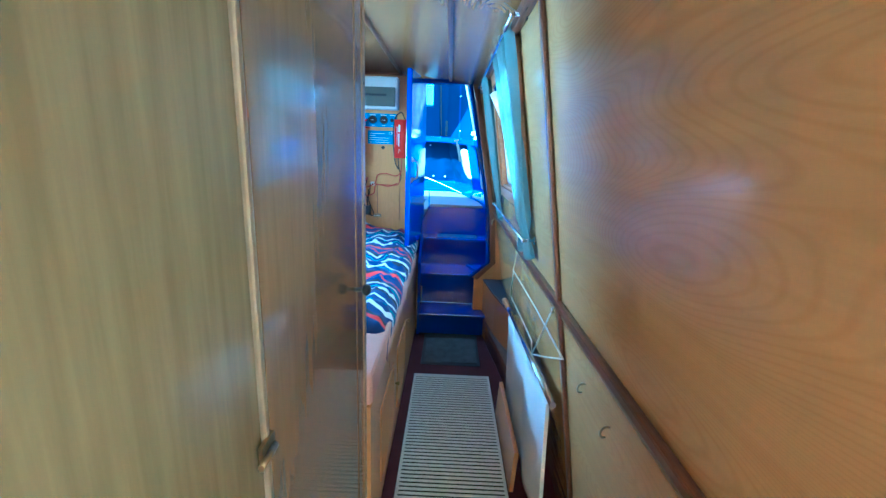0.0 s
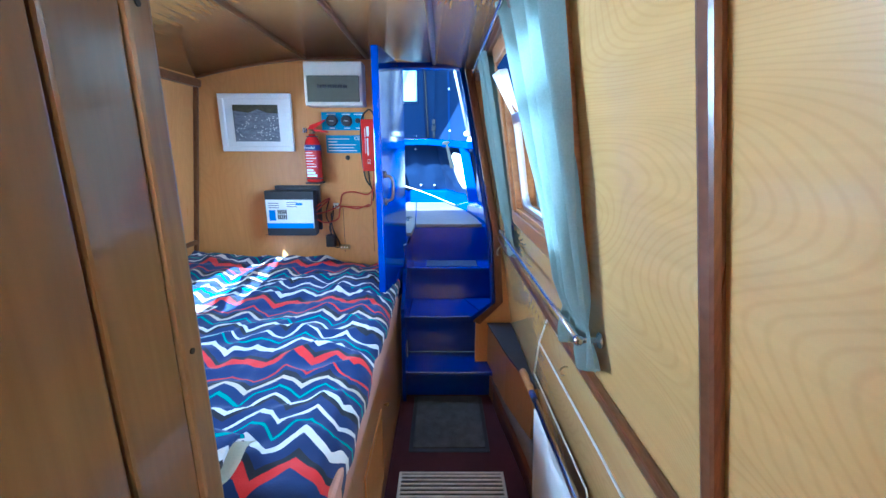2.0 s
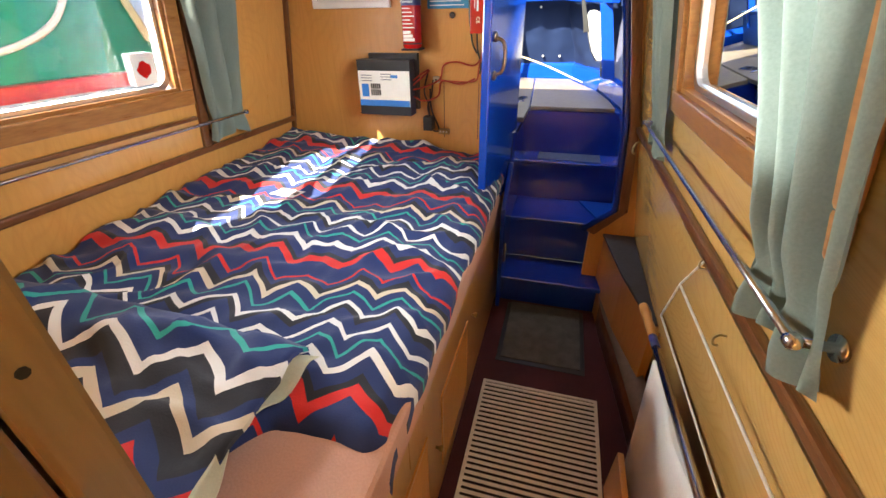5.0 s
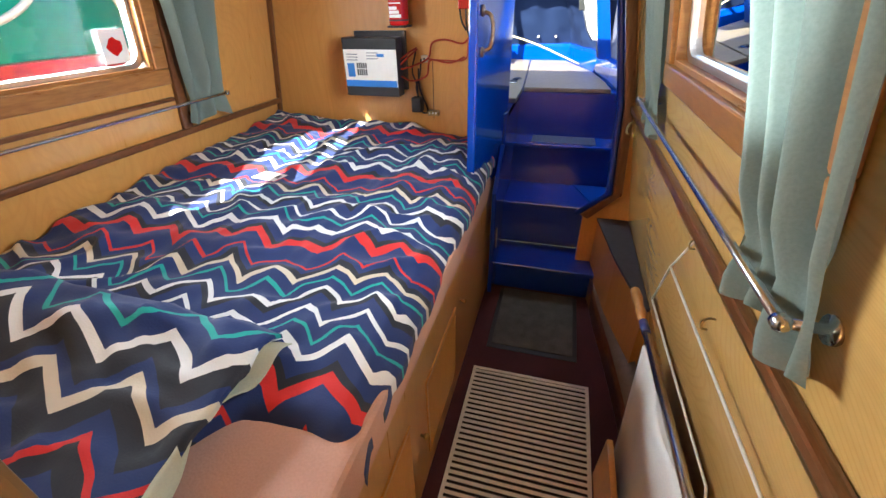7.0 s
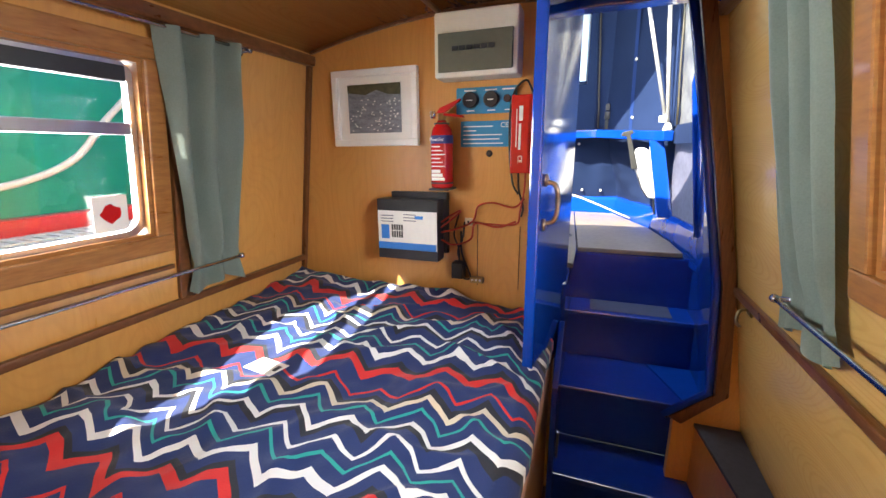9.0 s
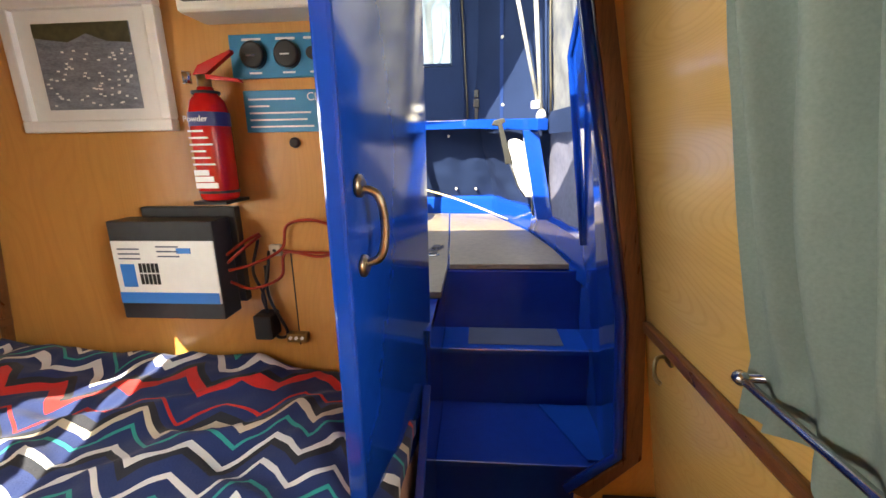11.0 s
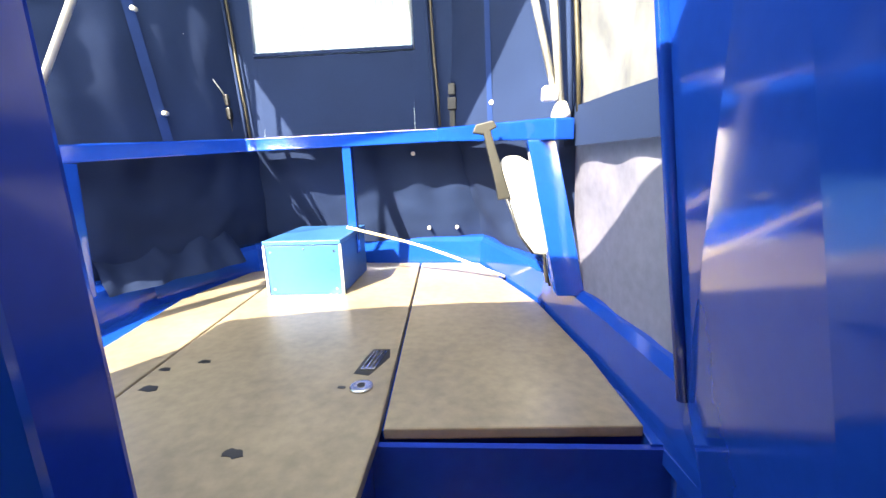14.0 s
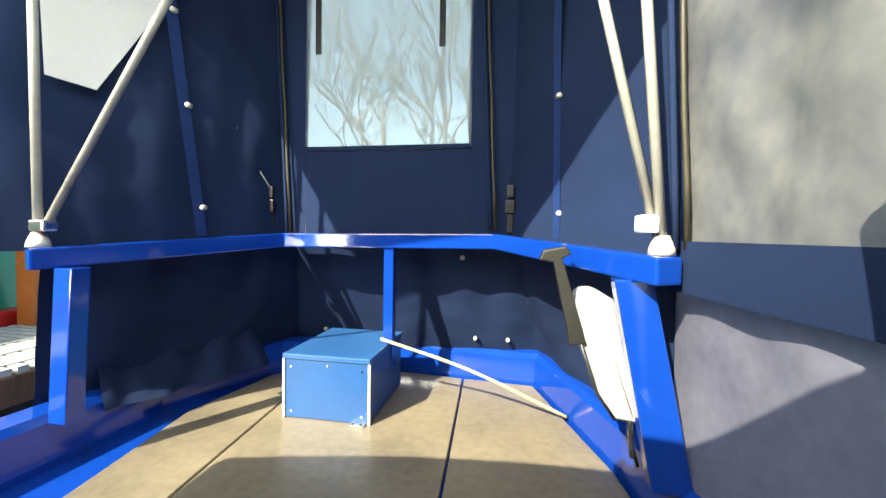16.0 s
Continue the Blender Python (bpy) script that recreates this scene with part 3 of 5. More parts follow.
solid("trim_wing_edge", tube(B(), [(wing_x(z) - 0.004, y, z) for y, z in ((3.56, 1.05), (3.565, 1.35), (3.56, 1.72), (3.35, 1.86), (3.25, 1.92))], 0.011, 8), BLUE, "rounded blue steel edge of wing", "trim", "structure")
# cabin end outside, port of the doorway, and the roof over the cabin
solid("wall_cabin_end", prism(B(), [(-1.40, 3.036, 0.3), (-0.19, 3.036, 0.3), (-0.19, 3.036, 1.93), (-0.45, 3.036, 1.95), (-0.9, 3.036, 1.92), (-1.27, 3.036, 1.86)], (0, 0.03, 0)), BLUE, "blue painted steel cabin end", "wall", "structure")
solid("roof", sheet(B(), lambda u, v: (-1.36 + 1.74 * u, -2.1 + 5.2 * v, CZ(-1.36 + 1.74 * u) + 0.05), 12, 1, (0, 0, 0.03)), BLUE, "blue painted steel cabin roof", "roof", "structure")

solid("wall_stair_corner", box(B(), 0.358, 0.41, 3.60, 3.78, 0.6, 0.935), BLUE, "blue painted steel corner beside steps", "wall", "structure")

# stairs
st = thing("cabin_steps", "deep blue gloss painted steps up to deck", "steps", (0.1, 3.2, 0))
part("tread", bevel(box(B(), -0.15, 0.37, 2.87, 3.13, 0.165, 0.19), 0.006), BLUE_DARK, st)
part("tread", bevel(box(B(), -0.15, 0.40, 3.10, 3.42, 0.43, 0.45), 0.005), BLUE_DARK, st)
part("tread", bevel(box(B(), -0.15, 0.40, 3.405, 3.60, 0.662, 0.684), 0.005), BLUE, st)
part("riser", box(B(), -0.15, 0.40, 3.128, 3.145, 0.19, 0.43), BLUE_DARK, st)
part("riser", box(B(), -0.15, 0.40, 3.415, 3.43, 0.45, 0.662), BLUE_DARK, st)
part("riser", box(B(), -0.15, 0.395, 3.592, 3.606, 0.684, 0.930), BLUE_DARK, st)
part("kick_board", box(B(), -0.15, 0.36, 2.93, 2.945, 0.0, 0.165), BLUE_DARK, st)
part("anti_slip_pad", bevel(box(B(), -0.05, 0.31, 3.44, 3.585, 0.685, 0.688), 0.001, 1), GREY_PAINT, st, "grey anti-slip patch")
part("gusset", prism(B(), [(0.33, 3.12, 0.452), (0.40, 3.12, 0.452), (0.40, 3.40, 0.452), (0.22, 3.40, 0.452)], (0, 0, 0.008)), BLUE, st)

# deck boards
dk = thing("deck", "plywood deck boards, worn and stained", "deck", (-0.4, 4.2, 0.93), kind="structure")
part("deck_board", bevel(prism(B(), [(-0.130, 3.61, 0.931), (0.355, 3.625, 0.931), (0.335, 3.90, 0.931), (0.272, 4.31, 0.931), (0.085, 4.90, 0.931), (-0.204, 4.925, 0.931)], (0, 0, 0.024)), 0.004), DECK, dk)
part("deck_board", bevel(prism(B(), [(-0.138, 3.28, 0.931), (-0.138, 3.605, 0.931), (-0.212, 4.925, 0.931), (-0.54, 4.955, 0.931), (-0.86, 4.88, 0.931), (-0.72, 3.28, 0.931)], (0, 0, 0.024)), 0.004), DECK, dk)
part("deck_board", bevel(prism(B(), [(-0.728, 3.28, 0.931), (-0.868, 4.88, 0.931), (-1.03, 4.80, 0.931), (-1.10, 4.40, 0.931), (-0.985, 3.70, 0.931), (-0.94, 3.28, 0.931)], (0, 0, 0.024)), 0.004), DECK, dk)

# ---- outside ----
solid("water", box(B(), -3000, 3000, -3000, 3000, -0.3, -0.2), WATER, "still canal water reaching the horizon", "water", "structure")
solid("ground", box(B(), -300, 300, 14, 600, -0.4, 0.9), BANK, "rough grassy canal bank", "ground", "structure")


# ---- bed ----
bed = thing("bed", "built-in cabin bed with veneered locker base", "bed", (-0.75, 2.0, 0))
part("base", box(B(), LX(0.3), -0.19, 1.106, 2.995, 0.0, 0.58), OAK, bed)
part("mattress", bevel(box(B(), LX(0.6) + 0.005, -0.185, 1.11, 2.99, 0.581, 0.70), 0.02, 3), PINK, bed, "pale pink fitted sheet")


def duvet_z(x, y):
    f = min(max((x + 1.38) / 1.2, 0), 1)
    h = (0.80 + 0.075 * (y - 1.6)) * (1 - f) + (0.745 + 0.055 * (y - 1.5)) * f
    crease = abs(noise2(x * 0.7 + y * 0.4, y - x * 0.3, 5.5, 3.3))
    return h + 0.014 * max(0.0, 1 - 5 * crease) + 0.022 * noise2(x, y, 4.0, 1.3) + 0.016 * noise2(x, y * 2.2, 7.0, 4.1) + 0.006 * noise2(x, y, 22.0, 7.7)


def duvet_fn(u, v):
    x1 = -0.182 + 0.02 * noise2(v, 0, 6, 2)
    x0 = LX(0.85) + 0.012
    x = x0 + (x1 - x0) * u
    k = min(max((x + 0.62) / 0.2, 0), 1)
    y0 = 1.13 + 0.29 * k * k * (3 - 2 * k)
    y = y0 + (2.975 - y0) * v
    z = duvet_z(x, y)
    e = min(1, (1 - u) / 0.045)
    z -= 0.075 * (1 - e) ** 2
    g = min(1, v / 0.03)
    z -= 0.05 * (1 - g) ** 2
    return x, y, z


dv = thing("duvet", "rumpled zigzag duvet in navy, white, red and teal", "duvet")
part("cover", sheet(B(), duvet_fn, 130, 170, (0, 0, -0.035)), ZIGZAG, dv)


# ---- stern canopy, rails and gear ----
RAIL = [(0.315, 4.03, 1.545), (-0.04, 4.70, 1.585), (-0.93, 4.70, 1.575), (-1.225, 4.02, 1.53)]
rail = thing("stern_rail", "blue painted stern rail on three posts", "rail", (-0.45, 4.6, 1.08))
bm = B()
ro = [[(p[0] + ox, p[1] + oy, p[2] + oz) for p, (ox, oy) in zip(RAIL, o)] for o, oz in (
    (((-0.055, -0.03), (-0.04, -0.055), (0.04, -0.055), (0.055, -0.03)), 0), (((0.0, 0.0),) * 4, 0), (((0.0, 0.0),) * 4, -0.055), (((-0.055, -0.03), (-0.04, -0.055), (0.04, -0.055), (0.055, -0.03)), -0.055))]
vs = [[bm.verts.new(p) for p in row] for row in ro]
for a in range(4):
    for i in range(3):
        bm.faces.new((vs[a][i], vs[a][i + 1], vs[(a + 1) % 4][i + 1], vs[(a + 1) % 4][i]))
for e in (0, 3):
    bm.faces.new([vs[a][e] for a in range(4)])
part("top_rail", bevel(bm, 0.006), BLUE, rail)
part("post", bevel(box(B(), -0.485, -0.448, 4.655, 4.695, 1.07, 1.535), 0.003), BLUE, rail)
part("post", bevel(prism(B(), [(0.20, 4.06, 1.495), (0.275, 4.06, 1.495), (0.365, 4.06, 1.06), (0.285, 4.06, 1.06)], (0, 0.045, 0)), 0.004), BLUE, rail)
part("post", bevel(prism(B(), [(-1.150, 4.03, 1.48), (-1.095, 4.03, 1.48), (-1.125, 4.03, 1.075), (-1.180, 4.03, 1.075)], (0, 0.05, 0)), 0.004), BLUE, rail)

# navy canvas: panels along an outline outside the rail
hood = thing("boat_canopy", "navy canvas stern canopy with clear windows", "canopy", (-0.45, 4.8, 1.0))


def fold(x, y, z, a=0.012, s=5.0, seed=0.0):
    return a * noise2(x * 1.4 + y * 1.4, z * 0.55, s, seed) + 0.4 * a * noise2(x + y, z, 2.4 * s, seed + 3)


def canvas(name, p0, p1, z0, z1, lean0=0.0, lean1=0.0, mat=CANVAS, n=24, a=0.012, seed=0.0, label=""):
    """A cloth panel between two plan points; lean moves its top along the outward normal."""
    p0, p1 = Vector(p0), Vector(p1)
    t = (p1 - p0).normalized()
    nrm = Vector((t.y, -t.x))

    def fn(u, v):
        q = p0.lerp(p1, u)
        z = z0 + (z1 - z0) * v
        o = (lean0 + (lean1 - lean0) * u) * v + fold(q.x, q.y, z, a, 5.0, seed)
        q = q + nrm * o
        return q.x, q.y, z
    ob = part(name, sheet(B(), fn, n, n), mat, hood, label)
    return ob


canvas("lower_back", (0.12, 4.99), (-1.02, 4.99), 1.06, 1.55, -0.22, -0.22, CANVAS, 30, 0.018, 1)
canvas("lower_port", (-1.02, 4.98), (-1.33, 4.10), 1.07, 1.53, -0.19, -0.08, CANVAS, 24, 0.035, 2)
canvas("lower_quarter", (0.42, 4.16), (0.12, 4.99), 1.06, 1.55, -0.09, -0.22, CANVAS, 24, 0.03, 3)
canvas("back_port_strip", (-0.86, 4.76), (-1.02, 4.775), 1.54, 2.62, 0.04, 0.06, CANVAS, 10, 0.01, 4)
canvas("back_star_strip", (0.06, 4.765), (-0.185, 4.76), 1.54, 2.62, 0.04, 0.04, CANVAS, 10, 0.01, 5)
canvas("back_below", (-0.185, 4.76), (-0.86, 4.76), 1.54, 1.925, 0.015, 0.015, CANVAS, 20, 0.008, 6)
canvas("quarter_port", (-0.93, 4.79), (-1.29, 3.985), 1.52, 2.62, 0.10, 0.14, CANVAS, 24, 0.02, 7)
canvas("quarter_starboard", (0.365, 4.03), (-0.03, 4.765), 1.54, 2.62, -0.03, 0.035, CANVAS, 24, 0.015, 8)
canvas("side_band", (0.412, 3.45), (0.308, 4.12), 1.475, 1.575, 0.0, 0, CANVAS, 16, 0.004, 9)
canvas("side_lower", (0.455, 3.45), (0.35, 4.15), 0.98, 1.52, -0.012, -0.012, CANVAS_THIN, 36, 0.012, 10, "bleached lower side panel with sunlight painted into its colour")
canvas("side_upper", (0.435, 3.30), (0.335, 4.07), 1.55, 2.62, -0.10, -0.05, CANVAS_STAINED, 40, 0.032, 11, "bleached, mildewed upper side panel with sunlight painted into its colour")
canvas("loose_flap", (-1.00, 4.72), (-1.20, 4.20), 1.03, 1.22, 0.13, 0.13, CANVAS, 30, 0.06, 12, "loose crumpled canvas flap")
# unseen top, in the thin pale canvas to let light down onto the deck
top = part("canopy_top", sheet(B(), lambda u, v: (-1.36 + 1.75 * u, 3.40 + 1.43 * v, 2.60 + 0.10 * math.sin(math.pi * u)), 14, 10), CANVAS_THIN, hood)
pane = part("clear_window", sheet(B(), lambda u, v: (-0.87 + 0.695 * u, 4.772 + 0.012 * v + 0.004 * noise2(u, v, 5, 2), 1.915 + 0.71 * v), 10, 8), VINYL, hood, "clear vinyl window")
pane.visible_shadow = False
part("window_hem", box(B(), -0.87, -0.178, 4.760, 4.766, 1.918, 1.932), CANVAS, hood)
# opaque white stands in for daylight through this vinyl window
pw = part("side_window", prism(B(), [(-1.262, 4.10, 1.995), (-1.215, 4.20, 1.985), (-1.12, 4.42, 2.42), (-1.27, 4.09, 2.45)], (0.004, -0.004, 0)), WHITE, hood, "side window, its daylight painted as solid white")
for nm, a, b in (("zip", (-0.915, 4.735, 1.58), (-1.005, 4.80, 2.6)), ("zip", (-0.075, 4.735, 1.60), (-0.125, 4.79, 2.6)), ("zip", (0.325, 4.04, 1.56), (0.275, 4.05, 2.6))):
    part(nm, tube(B(), [Vector(a).lerp(Vector(b), k / 8) + Vector((0.0015 * math.sin(k * 2), 0, 0)) for k in range(9)], 0.006, 6), ZIP, hood, "heavy olive zip fastener")
    part("zip_flap", tube(B(), [Vector(a).lerp(Vector(b), k / 8) + Vector((-0.018, 0.006, 0)) for k in range(9)], 0.007, 6), CANVAS, hood)
for sx in (-0.99, -0.02):
    bk = part("buckle", bevel(box(B(), sx - 0.018, sx + 0.018, 4.70, 4.722, 1.66, 1.71), 0.004), BLACK, hood, "black side-release buckle")
    part("prong", bevel(box(B(), sx - 0.014, sx + 0.014, 4.702, 4.72, 1.718, 1.765), 0.004), BLACK, bk)
    part("strap", bevel(box(B(), sx - 0.011, sx + 0.011, 4.712, 4.72, 1.59, 1.66), 0.002), BLACK, hood)
for k, (px, py, pz) in enumerate(((-1.115, 4.37, 2.30), (-1.09, 4.40, 2.0), (-1.07, 4.44, 1.66), (0.115, 4.45, 2.36), (0.12, 4.46, 2.0), (0.13, 4.48, 1.65), (-0.2, 4.76, 1.49), (-0.16, 4.94, 1.13), (-0.02, 4.94, 1.13), (-0.86, 4.95, 1.13))):
    part("press_stud", tube(B(), [(px, py + 0.01, pz), (px, py - 0.006, pz), (px, py - 0.010, pz)], [0.009, 0.009, 0.006], 10), CREAM, hood, "pale press stud")
for top_p, low_p, d in (((-1.16, 4.36, 2.58), (-1.075, 4.435, 1.56), (-0.41, -0.912)), ((0.105, 4.455, 2.58), (0.125, 4.485, 1.57), (-0.475, 0.88))):
    part("seam_tape", prism(B(), [(p[0] + k * d[0], p[1] + k * d[1] + 0.004, p[2]) for p, k in ((low_p, -0.018), (low_p, 0.018), (top_p, 0.018), (top_p, -0.018))], (0, 0.003, 0)), CANVAS_SEAM, hood, "blue seam tape")
for sx in (-0.80, -0.29):
    part("tie_strap", bevel(box(B(), sx - 0.012, sx + 0.012, 4.745, 4.752, 2.30, 2.60), 0.002), BLACK, hood)

part("cord", tube(B(), curve_pts([(-1.09, 4.58, 2.08), (-1.05, 4.63, 1.92), (-0.985, 4.70, 1.76)], 5), 0.0025, 6), ROPE, hood, "thin white cord")
frame_p = thing("canopy_frame", "white enamelled tube frame of canopy", "frame", (-1.2, 4.03, 1.54))
part("tube", tube(B(), [(-1.195, 4.03, 1.56), (-1.20, 4.03, 2.62)], 0.0108), WHITE_TUBE, frame_p)
part("brace", tube(B(), [(-1.175, 4.03, 1.58), (-0.80, 4.03, 2.13), (-0.55, 4.03, 2.55)], 0.0095), WHITE_TUBE, frame_p)
part("foot", tube(B(), [(-1.195, 4.03, 1.532), (-1.195, 4.03, 1.545), (-1.195, 4.03, 1.57)], [0.026, 0.024, 0.014], 12), CREAM, frame_p)
part("clamp", bevel(box(B(), -1.205, -1.155, 4.012, 4.048, 1.572, 1.602), 0.006), STEEL, frame_p)
frame_s = thing("canopy_frame", "pale enamelled tube frame of canopy", "frame", (0.28, 4.05, 1.55))
part("tube", tube(B(), [(0.282, 4.05, 1.57), (0.235, 4.05, 2.10), (0.20, 4.05, 2.62)], 0.0108), WHITE_TUBE, frame_s)
part("brace", tube(B(), [(0.265, 4.055, 1.62), (0.16, 4.06, 2.06), (0.03, 4.06, 2.6)], 0.010), WHITE_TUBE, frame_s)
part("foot", tube(B(), [(0.283, 4.05, 1.547), (0.283, 4.05, 1.56), (0.282, 4.05, 1.585)], [0.026, 0.024, 0.014], 12), CREAM, frame_s)
part("clamp", bevel(box(B(), 0.235, 0.272, 4.03, 4.07, 1.59, 1.625), 0.006), WHITE, frame_s)

locker = thing("deck_locker", "blue painted wooden box with scuffed pale edges", "box", (-0.6, 4.6, 0.956))
part("body", bevel(box(B(), -0.755, -0.455, 4.43, 4.80, 0.956, 1.155), 0.004), material("worn_blue_paint", (0.02, 0.095, 0.29), 0.35, 0, (0.015, 0.07, 0.22), 5, 0.3, 0.08), locker)
part("lid", bevel(box(B(), -0.760, -0.450, 4.424, 4.806, 1.156, 1.174), 0.004), material("worn_blue_lid", (0.03, 0.12, 0.32), 0.3, 0, (0.02, 0.085, 0.25), 5, 0.3, 0.08), locker)
for xx in (-0.756, -0.454):
    part("edge_trim", bevel(box(B(), xx - 0.004, xx + 0.004, 4.424, 4.432, 0.956, 1.156), 0.001, 1), WHITE, locker, "scuffed pale edge")
for xx, zz in ((-0.73, 0.98), (-0.73, 1.13), (-0.48, 0.98), (-0.48, 1.13), (-0.6, 1.14)):
    part("screw", tube(B(), [(xx, 4.431, zz), (xx, 4.4275, zz)], 0.004, 8), STEEL, locker)
lug = thing("deck_lug", "small galvanised bracket screwed to deck", "bracket", (-0.49, 4.41, 0.956))
part("plate", bevel(box(B(), -0.515, -0.465, 4.405, 4.428, 0.9555, 0.962), 0.002), STEEL, lug)
for xx in (-0.503, -0.478):
    part("hole", tube(B(), [(xx, 4.415, 0.962), (xx, 4.415, 0.9635)], 0.004, 8), BLACK, lug)
solid("boat_pole", tube(B(), curve_pts([(-0.475, 4.60, 1.195), (-0.15, 4.61, 1.10), (0.185, 4.60, 0.967)], 6), [0.006] * 13, 8), CREAM_BOAT, "slim bamboo pole leaning from box to deck", "pole")

ob_m = thing("outboard_motor", "white electric outboard with black tiller", "motor", (0.22, 4.18, 1.06))
part("cowl", bevel(prism(B(), [(0.125, 4.16, 1.40), (0.150, 4.16, 1.455), (0.185, 4.16, 1.46), (0.228, 4.16, 1.435), (0.288, 4.16, 1.165), (0.280, 4.16, 1.155), (0.232, 4.16, 1.160), (0.205, 4.16, 1.20)], (0, 0.10, 0)), 0.016, 3), material("weathered_white_plastic", (0.52, 0.52, 0.50), 0.35, 0, None, 8, 0.1, 0.02), ob_m)
part("tiller", bevel(prism(B(), [(0.055, 4.15, 1.525), (0.065, 4.15, 1.548), (0.115, 4.15, 1.558), (0.128, 4.15, 1.54), (0.108, 4.15, 1.53), (0.155, 4.15, 1.37), (0.165, 4.15, 1.335), (0.128, 4.15, 1.33), (0.122, 4.15, 1.37), (0.088, 4.15, 1.52)], (0, 0.035, 0)), 0.004), material("olive_black_plastic", (0.018, 0.018, 0.015), 0.55, 0, None, 15, 0.3, 0.08), ob_m, "black plastic tiller arm")
part("shaft", tube(B(), [(0.275, 4.2, 1.16), (0.285, 4.2, 1.06)], 0.008), STEEL, ob_m)
part("cable", tube(B(), curve_pts([(0.268, 4.17, 1.16), (0.272, 4.165, 1.11), (0.285, 4.16, 1.06)], 5), 0.004, 6), BLACK, ob_m)
part("side_seam", tube(B(), [(0.145, 4.155, 1.36), (0.19, 4.155, 1.225), (0.232, 4.155, 1.165)], 0.004, 6), CHARCOAL, ob_m)

handle = thing("deck_hatch_handle", "recessed metal lifting handle in worn dark patch", "handle", (-0.205, 3.87, 0.956))
part("recess", bevel(prism(B(), [(x, y, 0.9552) for x, y in ((-0.245, 3.815), (-0.205, 3.805), (-0.172, 3.90), (-0.18, 3.945), (-0.225, 3.945), (-0.235, 3.90))], (0, 0, 0.0012)), 0.0004, 1), BLACK, handle)
part("plate", bevel(prism(B(), [(x, y, 0.9565) for x, y in ((-0.232, 3.83), (-0.197, 3.83), (-0.185, 3.93), (-0.218, 3.93))], (0, 0, 0.004)), 0.0015), STEEL, handle)
for k in range(3):
    part("bar", tube(B(), [(-0.225 + 0.011 * k, 3.84, 0.962), (-0.214 + 0.011 * k, 3.92, 0.962)], 0.002, 6), CHARCOAL, handle)
rg = thing("deck_ring", "round galvanised lock ring set in deck", "ring", (-0.21, 3.755, 0.956))
part("disc", tube(B(), [(-0.21, 3.755, 0.9552), (-0.21, 3.755, 0.960), (-0.21, 3.755, 0.961)], [0.027, 0.026, 0.022], 20), STEEL, rg)
part("keyhole", tube(B(), [(-0.21, 3.755, 0.961), (-0.21, 3.755, 0.9625)], 0.009, 12), BLACK, rg)
for sx, sy, sr in ((-0.383, 3.54, 0.026), (-0.71, 3.75, 0.03), (-0.255, 3.755, 0.013), (-0.66, 3.88, 0.022), (-0.74, 3.84, 0.02)):
    bm = B()
    prism(bm, [(sx + sr * (0.7 + 0.5 * noise2(k, sr, 1.3, sx)) * math.cos(k * 0.524), sy + sr * (0.7 + 0.5 * noise2(k, sr, 1.7, sy)) * 0.7 * math.sin(k * 0.524), 0.9553) for k in range(12)], (0, 0, 0.0008))
    solid("deck_stain", bm, CHARCOAL, "dark damp patch on deck board", "stain", "structure")
for py, pz in ((3.30, 1.60), (3.32, 1.60), (3.42, 1.02), (3.44, 1.015)):
    solid("trim_bolt", tube(B(), [(wing_x(pz) + 0.004, py, pz), (wing_x(pz) - 0.005, py, pz), (wing_x(pz) - 0.008, py, pz)], [0.006, 0.006, 0.003], 8), STEEL, "small steel bolt on cabin wing", "bolt", "structure")

# ---- cabin doors ----
dr = thing("door_2", "blue gloss steel cabin door, swung open", "door", kind="structure")
bm = bevel(box(B(), -0.033, 0.0, -0.505, 0.0, 0.66, 1.92), 0.006)
bmesh.ops.transform(bm, matrix=pose(-0.153, 3.09, 0, 0, 0, -7.2), verts=bm.verts)
part("leaf", bm, BLUE, dr)
hd = B()
tube(hd, curve_pts([(-0.004, -0.455, 1.362), (0.03, -0.450, 1.350), (0.038, -0.445, 1.30), (0.03, -0.450, 1.25), (-0.004, -0.455, 1.238)], 6), [0.007] * 25, 8)
bmesh.ops.transform(hd, matrix=pose(-0.153, 3.09, 0, 0, 0, -7.2), verts=hd.verts)
hdo = part("handle", hd, NICKEL, dr, "worn metal bow handle")
for zz in (1.365, 1.235):
    bm = B()
    tube(bm, [(0.001, -0.455, zz), (0.006, -0.455, zz), (0.010, -0.455, zz)], [0.019, 0.018, 0.011], 14)
    bmesh.ops.transform(bm, matrix=pose(-0.153, 3.09, 0, 0, 0, -7.2), verts=bm.verts)
    part("rose", bm, NICKEL, hdo)
lo = thing("door_3", "deep blue lower cabin door, swung open", "door", kind="structure")
part("leaf", bevel(prism(B(), [(-0.165, 2.77, 0.06), (-0.165, 2.77, 0.63), (-0.165, 2.98, 0.80), (-0.165, 3.0, 0.06)], (0.022, 0, 0)), 0.004), BLUE_DARK, lo)
part("catch", bevel(box(B(), -0.142, -0.130, 2.79, 2.81, 0.33, 0.44), 0.003), STEEL, lo, "steel catch")

# ---- electrical gear on the bulkhead ----
pic = thing("framed_picture", "white framed photograph of a lake with birds", "picture", (-0.94, 2.99, 1.47))
bm = B()
for a in ((-1.135, -0.748, 1.470, 1.497), (-1.135, -0.748, 1.743, 1.770), (-1.135, -1.108, 1.497, 1.743), (-0.775, -0.748, 1.497, 1.743)):
    box(bm, a[0], a[1], 2.972, 2.999, a[2], a[3])
part("frame", bevel(bm, 0.004), WHITE, pic)
